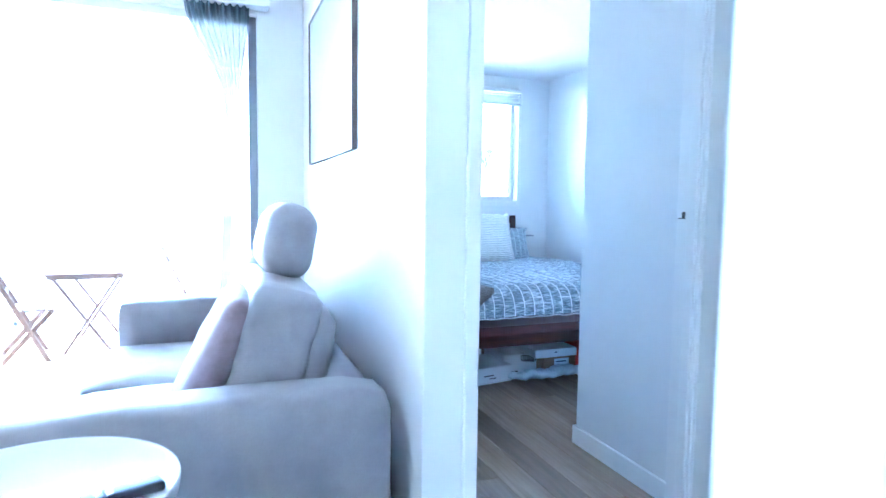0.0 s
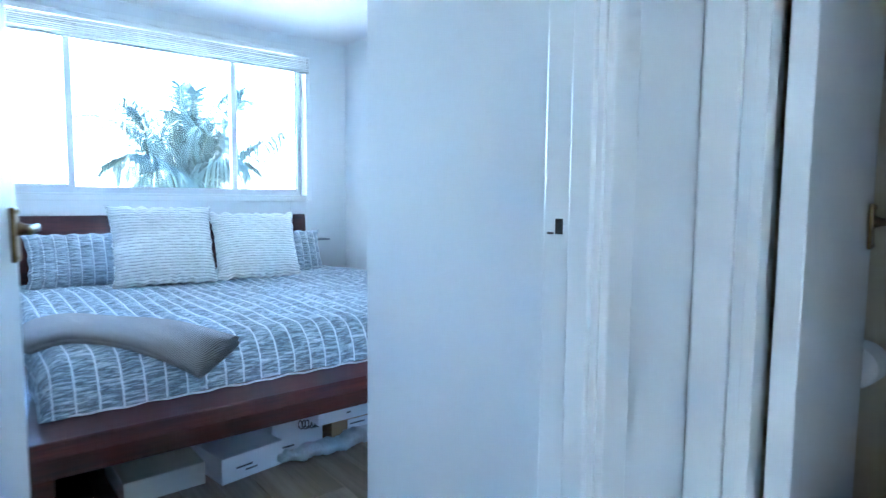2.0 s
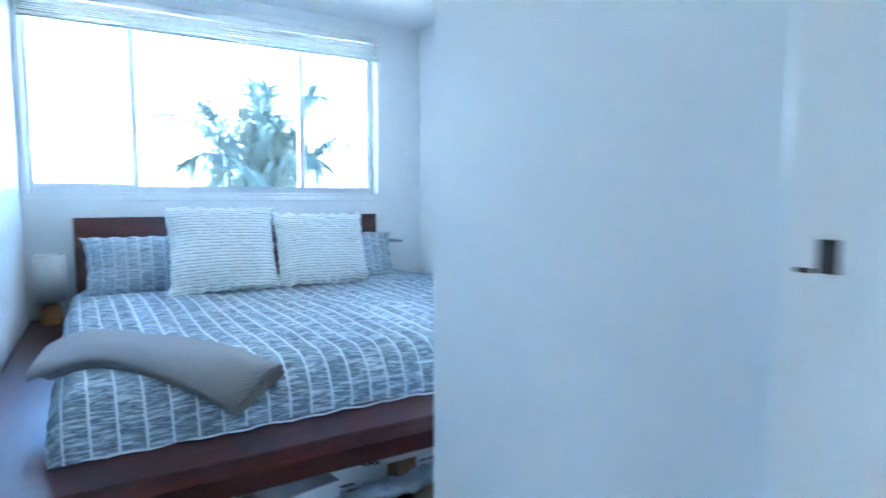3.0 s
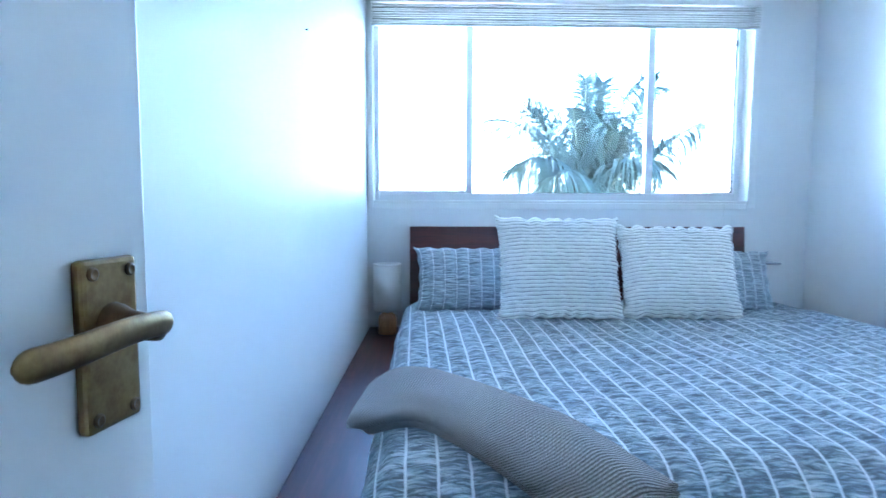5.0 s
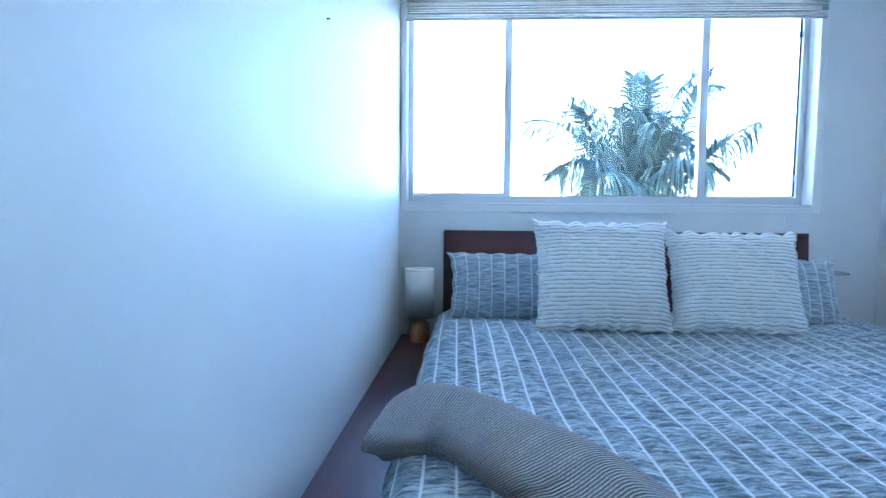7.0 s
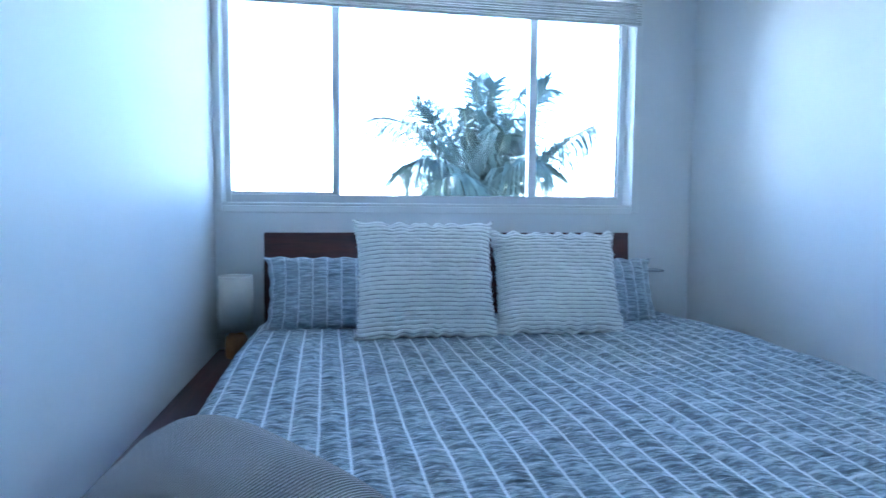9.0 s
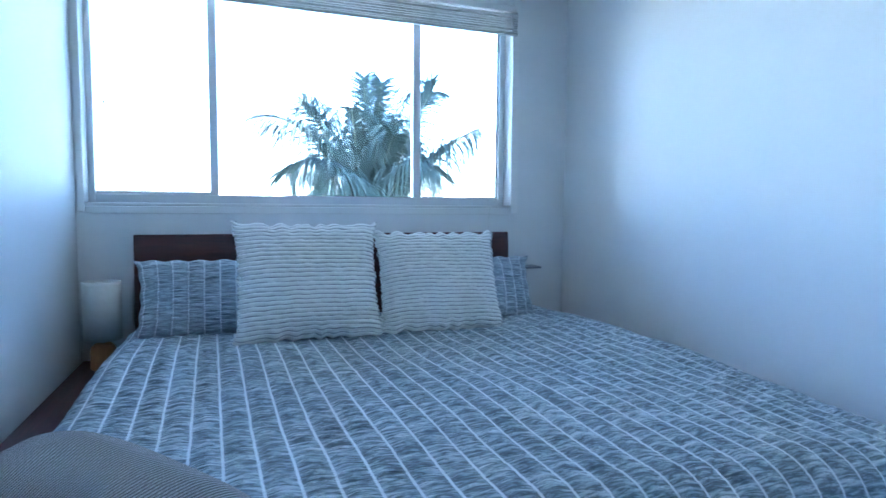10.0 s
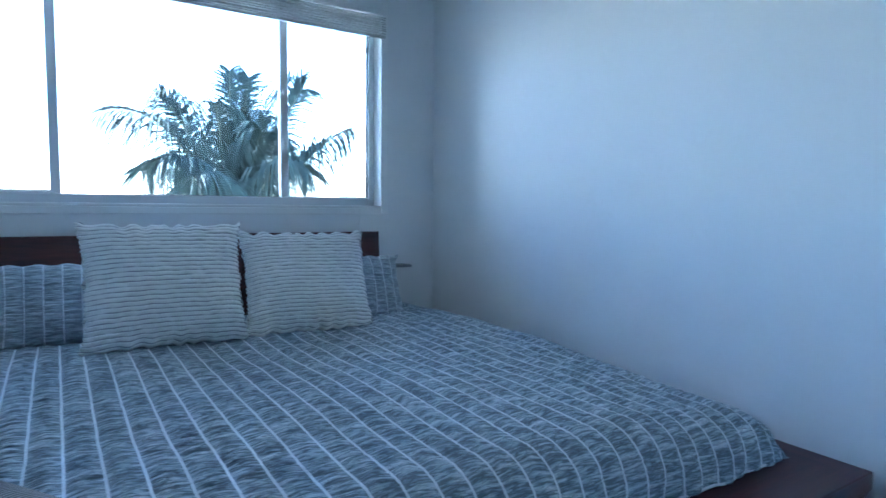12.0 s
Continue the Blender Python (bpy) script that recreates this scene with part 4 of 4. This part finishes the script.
def bag_fn(u, v):
    a = 2 * math.pi * v
    x = 1.02 + 0.62 * u
    r = 0.036 * (math.sin(math.pi * min(1, max(0.0, u))) ** 0.35) * (1 + 0.6 * noise.noise(Vector((u * 9, v * 3, 0))))
    return Vector((x, -1.995 + 1.5 * r * math.cos(a) + 0.02 * noise.noise(Vector((u * 5, 0, 3))), max(0.002, 0.030 + 0.85 * r * math.sin(a) + 0.012 * noise.noise(Vector((u * 30, v * 12, 5))))))


sheet_part("wrap", sheet(bag_fn, 90, 24), M_PLASTIC_BAG, bag)

# ---- living room: sofa ----
SY0, SY1 = -3.78, -1.96
sofa = thing("sofa", "pale grey leather sofa with loose back cushions along the wall", "sofa", (-0.75, -2.9, 0))


def soft_box(x0, x1, y0, y1, z0, z1, r, puff=0.0, seg=4, seed=0.0, crumple=0.0):
    bm = boxm(x0, x1, y0, y1, z0, z1)
    bmesh.ops.subdivide_edges(bm, edges=bm.edges, cuts=24 if crumple else 9, use_grid_fill=True)
    c = Vector(((x0 + x1) / 2, (y0 + y1) / 2, (z0 + z1) / 2))
    h = Vector(((x1 - x0) / 2, (y1 - y0) / 2, (z1 - z0) / 2))
    for v in bm.verts:
        d = v.co - c
        inner = Vector([max(-(h[i] - r), min(h[i] - r, d[i])) for i in range(3)])
        off = d - inner
        if off.length > 1e-9:
            off = off.normalized() * r * min(1.0, 1.0)
        q = inner + off
        n = [q[i] / h[i] for i in range(3)]
        for i in range(3):
            j, k = (i + 1) % 3, (i + 2) % 3
            q[i] += math.copysign(puff * max(0, 1 - n[j] ** 2) * max(0, 1 - n[k] ** 2) * abs(n[i]) ** 3, n[i])
        q += Vector((1, 1, 1)) * 0.006 * noise.noise((c + q) * 6 + Vector((seed, 0, 0)))
        if crumple:
            w = (c + q) + Vector((seed, 0, 0))
            fold = 1 - 2.2 * abs(noise.noise(Vector((w.x * 7 + w.z * 3, w.y * 7 - w.z * 2, w.z * 9))))
            q += Vector(n).normalized() * crumple * (0.7 * fold + 0.5 * noise.noise(w * 19))
        v.co = c + q
    return bm


part("arm", soft_box(-1.30, -0.262, SY0, -3.57, 0.06, 0.632, 0.045, 0.008), M_SOFA, sofa, "", True)
part("arm", soft_box(-1.12, -0.262, -2.20, SY1, 0.06, 0.640, 0.04, 0.008), M_SOFA, sofa, "", True)
part("seat_base", soft_box(-1.12, -0.262, -3.565, -2.205, 0.06, 0.30, 0.03), M_SOFA, sofa, "", True)
for y0, y1 in ((-3.56, -2.885), (-2.88, -2.21)):
    part("seat_cushion", soft_box(-1.16, -0.42, y0, y1, 0.30, 0.455, 0.05, 0.02, seed=y0), M_SOFA, sofa, "", True)
bk = soft_box(-0.085, 0.085, -3.60, -2.21, 0.0, 0.31, 0.04)
bk.transform(Matrix.Translation((-0.352, 0, 0.30)))
part("back_frame", bk, M_SOFA, sofa, "", True)
for y0, y1, s in ((-3.55, -2.90, 0.0), (-2.86, -2.22, 4.0)):
    bc = soft_box(-0.098, 0.098, y0, y1, 0.0, 0.44, 0.034, 0.012, seed=s, crumple=0.007)
    bc.transform(Matrix.Translation((-0.605, 0, 0.44)) @ Matrix.Rotation(radians(15), 4, 'Y'))
    part("back_cushion", bc, M_SOFA, sofa, "", True)
    inner = soft_box(-0.05, 0.05, y0 + 0.03, y1 - 0.03, 0.0, 0.30, 0.045, 0.01, seed=s + 2, crumple=0.005)
    inner.transform(Matrix.Translation((-0.452, 0, 0.50)) @ Matrix.Rotation(radians(10), 4, 'Y'))
    part("back_pad", inner, M_SOFA, sofa, "", True)
    if s > 0:
        continue
    hr = soft_box(-0.078, 0.078, -3.30, -2.92, 0.0, 0.235, 0.060, 0.012, seed=s + 1, crumple=0.004)
    hr.transform(Matrix.Translation((-0.490, 0, 0.872)) @ Matrix.Rotation(radians(13), 4, 'Y'))
    for yp in (-3.20, -3.02):
        part("headrest_post", tube([(-0.505, yp, 0.83), (-0.49, yp, 0.90)], 0.007, 10), M_STEEL, sofa)
    part("headrest", hr, M_SOFA, sofa, "raised leather headrest roll", True)
mp_ = soft_box(-0.046, 0.046, -0.22, 0.22, 0.0, 0.42, 0.035, 0.014, crumple=0.004)
mp_.transform(Matrix.Translation((-0.80, -3.29, 0.455)) @ Matrix.Rotation(radians(27), 4, 'Y'))
mauve = thing("scatter_cushion", "mauve velvet scatter cushion leaning on the sofa back", "cushion", (-0.80, -3.29, 0.455))
part("cushion_body", mp_, M_MAUVE, mauve, "", True)

# tray table with remote controls
table = thing("side_table", "round white tray side table in front of the sofa arm", "side table", (-1.0, -4.05, 0))
TZ = 0.585
part("tray", lathe([(0.0, TZ), (0.235, TZ), (0.243, TZ + 0.004), (0.246, TZ + 0.028), (0.242, TZ + 0.032), (0.238, TZ + 0.028), (0.234, TZ + 0.010), (0.0, TZ + 0.009)], 64, -1.0, -4.05), M_TRAY, table, "white lacquer tray with raised rim", True)
part("post", lathe([(0.016, 0.02), (0.016, TZ), (0.0, TZ)], 20, -1.0, -4.05), M_TRAY, table)
part("foot", lathe([(0.0, 0.0), (0.17, 0.0), (0.17, 0.012), (0.02, 0.022), (0.0, 0.022)], 40, -1.0, -4.05), M_TRAY, table)


def remote(label, x, y, turn, length, buttons):
    t = thing("remote_control", label, "remote control", (x, y, TZ + 0.01), "remotes on the tray")
    rotm = Matrix.Translation((x, y, TZ + 0.0095)) @ Matrix.Rotation(radians(turn), 4, 'Z')
    b = boxm(-length / 2, length / 2, -0.022, 0.022, 0, 0.018, 0.006, 3)
    b.transform(rotm)
    body = part("remote_body", b, M_BLACK, t, "", True)
    for i in range(buttons):
        for j in (-1, 0, 1):
            k = boxm(-length / 2 + 0.02 + i * 0.016, -length / 2 + 0.030 + i * 0.016, j * 0.012 - 0.004, j * 0.012 + 0.004, 0.0175, 0.021, 0.001, 1)
            k.transform(rotm)
            part("button", k, M_CARD_WHITE if (i + j) % 3 else M_STEEL, body)
    return t


remote("black remote control with pale rubber buttons on a tray", -0.985, -4.125, 12, 0.17, 7)
remote("slim black remote control lying on a white tray", -0.845, -4.075, 20, 0.13, 2)

# picture on the living room wall
pic = thing("framed_picture", "large pale print in a thin dark frame", "picture", (-0.22, -2.6, 1.3))
for z0, z1, y0, y1 in ((1.310, 1.318, -3.117, -2.09), (2.02, 2.028, -3.117, -2.09), (1.318, 2.02, -3.117, -3.107), (1.318, 2.02, -2.098, -2.09)):
    part("frame_bar", boxm(-0.229, -0.208, y0, y1, z0, z1, 0.002), M_DARKFRAME, pic)
part("print", boxm(-0.222, -0.209, -3.106, -2.099, 1.319, 2.019), M_PRINT, pic, "pale blue-grey print")

# sliding door, pelmet and curtain
slider = thing("window_2", "wide aluminium sliding balcony door with clear glass", "sliding door", (-2.3, LIV_Y + 0.1, 0))
tagged(slider, kind="structure")
part("door_frame", boxm(GX1 - 0.045, GX1, LIV_Y + 0.05, LIV_Y + 0.12, 0, GZ, 0.003), M_ALU, slider)
part("door_frame", boxm(GX0, GX0 + 0.045, LIV_Y + 0.05, LIV_Y + 0.12, 0, GZ, 0.003), M_ALU, slider)
part("head_track", boxm(GX0 + 0.045, GX1 - 0.045, LIV_Y + 0.05, LIV_Y + 0.12, GZ - 0.045, GZ, 0.003), M_FRAME, slider)
part("sill_track", boxm(GX0 + 0.045, GX1 - 0.045, LIV_Y + 0.03, LIV_Y + 0.14, -0.1, 0.012, 0.003), M_FRAME, slider)
for x in (-1.75, -2.95):
    part("stile", boxm(x - 0.025, x + 0.025, LIV_Y + 0.06, LIV_Y + 0.11, 0.012, GZ - 0.045, 0.003), M_FRAME, slider)
for x0, x1 in ((GX0 + 0.045, -2.975), (-2.925, -1.775), (-1.725, GX1 - 0.045)):
    pn = part("pane", boxm(x0, x1, LIV_Y + 0.083, LIV_Y + 0.088, 0.012, GZ - 0.045), M_GLASS, slider, "clear door glass")
    pn.visible_shadow = False
structure("pelmet", boxm(GX0, -0.40, LIV_Y - 0.10, LIV_Y, 2.16, 2.22, 0.004), M_TRIM, "white curtain pelmet above the balcony door", "pelmet")
curtain = thing("curtain", "sheer pale curtain drawn aside and gathered", "curtain", (-0.66, LIV_Y - 0.05, 0.05))


def curtain_fn(u, v):
    z = 0.04 + 2.12 * v
    top = smoothstep(1.55, 2.16, z)
    low = smoothstep(1.15, 0.1, z)
    right = -0.605 + 0.04 * smoothstep(1.15, 1.6, z) + 0.065 * top
    wide = 0.045 + 0.02 * smoothstep(1.15, 1.6, z) + 0.26 * top ** 1.3 + 0.05 * low
    y = LIV_Y - 0.052 + 0.026 * math.sin(u * 2 * math.pi * 9 + 1.3 * math.sin(v * 3)) * (0.55 + 0.45 * top) + 0.008 * noise.noise(Vector((u * 6, v * 4, 2)))
    return Vector((right - wide * u, y, z))


sheet_part("drape", sheet(curtain_fn, 150, 40), M_SHEER, curtain)

# ---- balcony ----
BZ = -0.1
bal = thing("balustrade", "white balcony balustrade with frosted panels", "balustrade", (-2.4, 0.94, BZ))
tagged(bal, kind="structure")
part("top_rail", boxm(-4.5, -0.22, 0.91, 0.97, 0.93, 0.97, 0.006), M_FRAME, bal)
part("bottom_rail", boxm(-4.5, -0.22, 0.92, 0.96, BZ + 0.08, BZ + 0.12, 0.004), M_FRAME, bal)
for k in range(5):
    x = -4.5 + k * 1.06
    part("post", boxm(x, x + 0.04, 0.92, 0.96, BZ, 0.93, 0.004), M_FRAME, bal)
M_FROST = sheer("frosted_panel", (0.85, 0.88, 0.9), 0.2)
for k in range(4):
    x = -4.46 + k * 1.06
    part("panel", boxm(x + 0.01, x + 1.01, 0.937, 0.943, BZ + 0.12, 0.93), M_FROST, bal, "frosted balustrade panel")


def folding_table(x, y):
    t = thing("folding_table", "folding teak balcony table with crossed legs", "table", (x, y, BZ), "")
    top = 0.585
    for k in range(7):
        y0 = y - 0.29 + k * 0.083
        part("slat", boxm(x - 0.25, x + 0.25, y0, y0 + 0.075, top - 0.018, top, 0.003), M_TEAK, t)
    for yy in (y - 0.25, y + 0.25):
        part("apron", boxm(x - 0.24, x + 0.24, yy - 0.012, yy + 0.012, top - 0.048, top - 0.019, 0.002), M_TEAK, t)
        part("leg", beam((x - 0.21, yy + 0.02, top - 0.03), (x + 0.21, yy + 0.02, BZ + 0.0), 0.034, 0.02), M_TEAK, t)
        part("leg", beam((x + 0.21, yy - 0.015, top - 0.03), (x - 0.21, yy - 0.015, BZ + 0.0), 0.034, 0.02), M_TEAK, t)
    for xx in (x - 0.19, x + 0.19):
        part("stretcher", beam((xx, y - 0.25, BZ + 0.035), (xx, y + 0.25, BZ + 0.035), 0.018, 0.03), M_TEAK, t)
    return t


def folding_chair(m, label):
    t = thing("folding_chair", label, "chair", (0, 0, 0), "folding balcony chairs")
    for x in (-0.19, 0.19):
        part("leg", beam((x, 0.20, 0.0), (x, -0.19, 0.84), 0.022, 0.032), M_TEAK, t)
        part("leg", beam((x * 0.86, -0.20, 0.0), (x * 0.86, 0.19, 0.45), 0.022, 0.032), M_TEAK, t)
    for k in range(6):
        part("seat_slat", boxm(-0.18, 0.18, -0.16 + k * 0.062, -0.11 + k * 0.062, 0.445, 0.460, 0.003), M_TEAK, t)
    for z in (0.56, 0.66, 0.76):
        yy = 0.20 - 0.39 * z / 0.84
        part("back_slat", boxm(-0.18, 0.18, yy - 0.010, yy + 0.004, z - 0.026, z + 0.026, 0.003), M_TEAK, t)
    part("stretcher", beam((-0.18, 0.168, 0.09), (0.18, 0.168, 0.09), 0.018, 0.018), M_TEAK, t)
    t.matrix_basis = m
    return t


folding_table(-1.57, -0.14)
ch = folding_chair(pose(-1.97, -0.42, BZ, 0, 0, -75), "folding teak chair drawn up to a table")
copy_thing(ch, pose(-0.90, 0.42, BZ, 0, 0, -62))["label"] = "folding teak chair turned aside on the balcony"

# ---- bathroom glimpse ----
roll = thing("toilet_roll", "white paper roll on a small wall holder", "toilet roll", (1.865, -3.79, 0.71))
rl = lathe([(0.022, 0.0), (0.054, 0.0), (0.056, 0.004), (0.056, 0.096), (0.054, 0.1), (0.022, 0.1), (0.022, 0.0)], 32)
rl.transform(Matrix.Translation((1.815, -3.79, 0.71)) @ Matrix.Rotation(radians(90), 4, 'Y'))
part("paper", rl, M_SHEET, roll, "", True)
part("holder_arm", tube([(1.80, -3.79, 0.71), (1.93, -3.79, 0.71), (1.935, -3.77, 0.71), (1.935, -3.72, 0.71)], 0.006, 10), M_STEEL, roll, "steel holder arm", True)

# ---- palm outside the bedroom window ----
PB = Vector((1.80, 2.15, 0.80))
palm = thing("palm_tree", "tall palm with feathery drooping fronds outside the window", "palm", (1.80, 2.15, -6.5))
tr = [(1.80 + 0.05 * math.sin(k * 0.7), 2.15 + 0.04 * math.cos(k), -6.5 + 7.35 * k / 16) for k in range(17)]
part("trunk", tube(tr, [0.17 - 0.004 * k + 0.008 * (k % 2) for k in range(17)], 16), M_BARK, palm, "ringed grey palm trunk", True)


def frond(base, mid, tip, leaf_len, pairs, droop, mat, spread=1.0, seed=0):
    """A feather leaf: bent stalk with two rows of narrow hanging leaflets."""
    rnd = random.Random(seed)
    b, c, e = Vector(base), Vector(mid), Vector(tip)
    ctrl = 2 * c - (b + e) / 2

    def at(u):
        return (1 - u) ** 2 * b + 2 * u * (1 - u) * ctrl + u * u * e
    pts = [at(k / 24) for k in range(25)]
    st = part("frond", tube(pts, [0.014 * (1 - 0.85 * k / 24) + 0.001 for k in range(25)], 6), M_RACHIS, palm, "", True)
    vs, fs = [], []
    for k in range(pairs):
        u = 0.12 + 0.88 * (k + rnd.uniform(-0.3, 0.3)) / pairs
        u = min(0.995, max(0.08, u))
        p = at(u)
        d = (at(min(1, u + 0.02)) - at(max(0, u - 0.02))).normalized()
        w8 = smoothstep(0.45, 0.95, abs(d.z))
        s = d.cross(Vector((0, 0, 1))) * (1 - w8) + d.cross(Vector((0.25, 1, 0))) * w8
        if s.length < 0.05:
            s = Vector((1, 0, 0))
        s.normalize()
        L = 1.2 * leaf_len * (0.58 + 0.62 * math.sin(math.pi * min(1.0, 0.12 + 0.86 * u)) ** 0.8) * rnd.uniform(0.8, 1.12)
        for side in (-1, 1):
            lift = rnd.uniform(0.05, 0.40)
            w = (s * side * (0.35 + spread) + d * (0.40 + 0.55 * u * u) + Vector((0, 0, lift))).normalized()
            q = p.copy()
            wd = rnd.uniform(0.0055, 0.0088)
            across = (d - w * d.dot(w))
            if across.length < 1e-3:
                across = Vector((0, 0, 1))
            across.normalize()
            n0 = len(vs)
            segs = 5
            dr = droop * rnd.uniform(0.6, 1.3) * (1 - 0.5 * u ** 2)
            for j in range(segs + 1):
                t = j / segs
                wid = wd * (0.6 + 0.4 * math.sin(math.pi * min(1, t + 0.15))) * (1 - t ** 3) + 0.0008
                vs.append(q + across * wid)
                vs.append(q - across * wid + Vector((0, 0, 0.004)))
                way = (w + Vector((0, 0, -dr * (t + 0.1) * 2.0))).normalized()
                q = q + way * (L / segs)
            for j in range(segs):
                a = n0 + 2 * j
                fs.append((a, a + 1, a + 3, a + 2))
    me = bpy.data.meshes.new("leaflets")
    me.from_pydata(vs, [], fs)
    link_mesh("leaflets", me, mat, st, "narrow green leaflets", False)


FRONDS = [
    ((1.76, 2.05, 1.70), (1.74, 2.00, 2.24), 0.22, 64, 1.0, 0.6),
    ((1.85, 2.06, 1.70), (1.90, 2.03, 2.21), 0.22, 64, 1.0, 0.6),
    ((1.68, 2.04, 1.58), (1.62, 1.96, 1.96), 0.34, 50, 2.6, 0.4),
    ((1.94, 2.06, 1.56), (2.02, 2.00, 1.88), 0.34, 50, 2.6, 0.4),
    ((1.32, 1.98, 1.66), (0.84, 2.00, 1.84), 0.42, 66, 2.2, 0.35),
    ((1.47, 2.10, 1.64), (1.22, 2.10, 1.99), 0.36, 60, 2.2, 0.35),
    ((2.17, 2.05, 1.78), (2.35, 2.00, 2.16), 0.36, 60, 1.8, 0.4),
    ((2.34, 2.02, 1.50), (2.78, 2.00, 1.85), 0.40, 66, 2.4, 0.35),
    ((1.42, 1.85, 1.46), (1.10, 1.75, 1.40), 0.38, 60, 2.6, 0.4),
    ((1.56, 1.75, 1.37), (1.32, 1.55, 1.22), 0.30, 54, 1.8, 0.7),
    ((2.06, 1.85, 1.44), (2.30, 1.75, 1.44), 0.38, 56, 2.6, 0.4),
    ((1.80, 2.60, 1.46), (1.85, 3.00, 1.76), 0.36, 44, 2.0, 0.7),
    ((1.50, 2.50, 1.36), (1.15, 2.90, 1.46), 0.36, 44, 2.0, 0.7),
    ((2.15, 2.50, 1.38), (2.55, 2.90, 1.50), 0.36, 44, 2.0, 0.7),
    ((1.74, 2.10, 1.46), (1.70, 2.02, 1.80), 0.36, 50, 2.6, 0.4),
    ((1.90, 2.02, 1.44), (1.96, 1.90, 1.74), 0.36, 50, 2.6, 0.4),
    ((1.82, 2.12, 1.50), (1.81, 2.00, 1.94), 0.26, 50, 2.2, 0.6),
    ((2.06, 2.10, 1.54), (2.20, 2.10, 1.74), 0.38, 54, 2.6, 0.4),
]
for i, (mid, tip, ll, pairs, dr, sp) in enumerate(FRONDS):
    frond(PB + Vector((0.03 * math.cos(i), 0.03 * math.sin(i), 0)), mid, tip, ll, int(pairs * 1.6), dr, M_PALM, sp, 100 + i)

# ---- deck boards and floor boards ----
deck = bpy.data.meshes.new("deck_board")
bmd = boxm(0, 1.41, 0, 0.088, 0, 0.02, 0.002, 1)
bmd.to_mesh(deck)
bmd.free()
deck.materials.append(M_DECK)
slab = bpy.data.objects["balcony_slab"]
for k in range(26):
    for j in range(3):
        ob = new("deck_board", deck)
        ob.parent = slab
        ob.location = (-4.46 + j * 1.415, LIV_Y + 0.24 + k * 0.093, -0.12)
board = bpy.data.meshes.new("floor_board")
bmf = boxm(0, 0.1275, 0, 1.196, -0.010, 0.0, 0.0012, 1)
bmf.to_mesh(board)
bmf.free()
board.materials.append(M_FLOOR)
rb = random.Random(7)
for c in range(32):
    x = -2.595 + c * 0.1295
    y = -5.7 - rb.uniform(0, 1.2)
    while y < -0.1:
        ob = new("floor_board", board)
        ob.parent = floor
        ob.location = (x, y, 0.0)
        y += 1.199
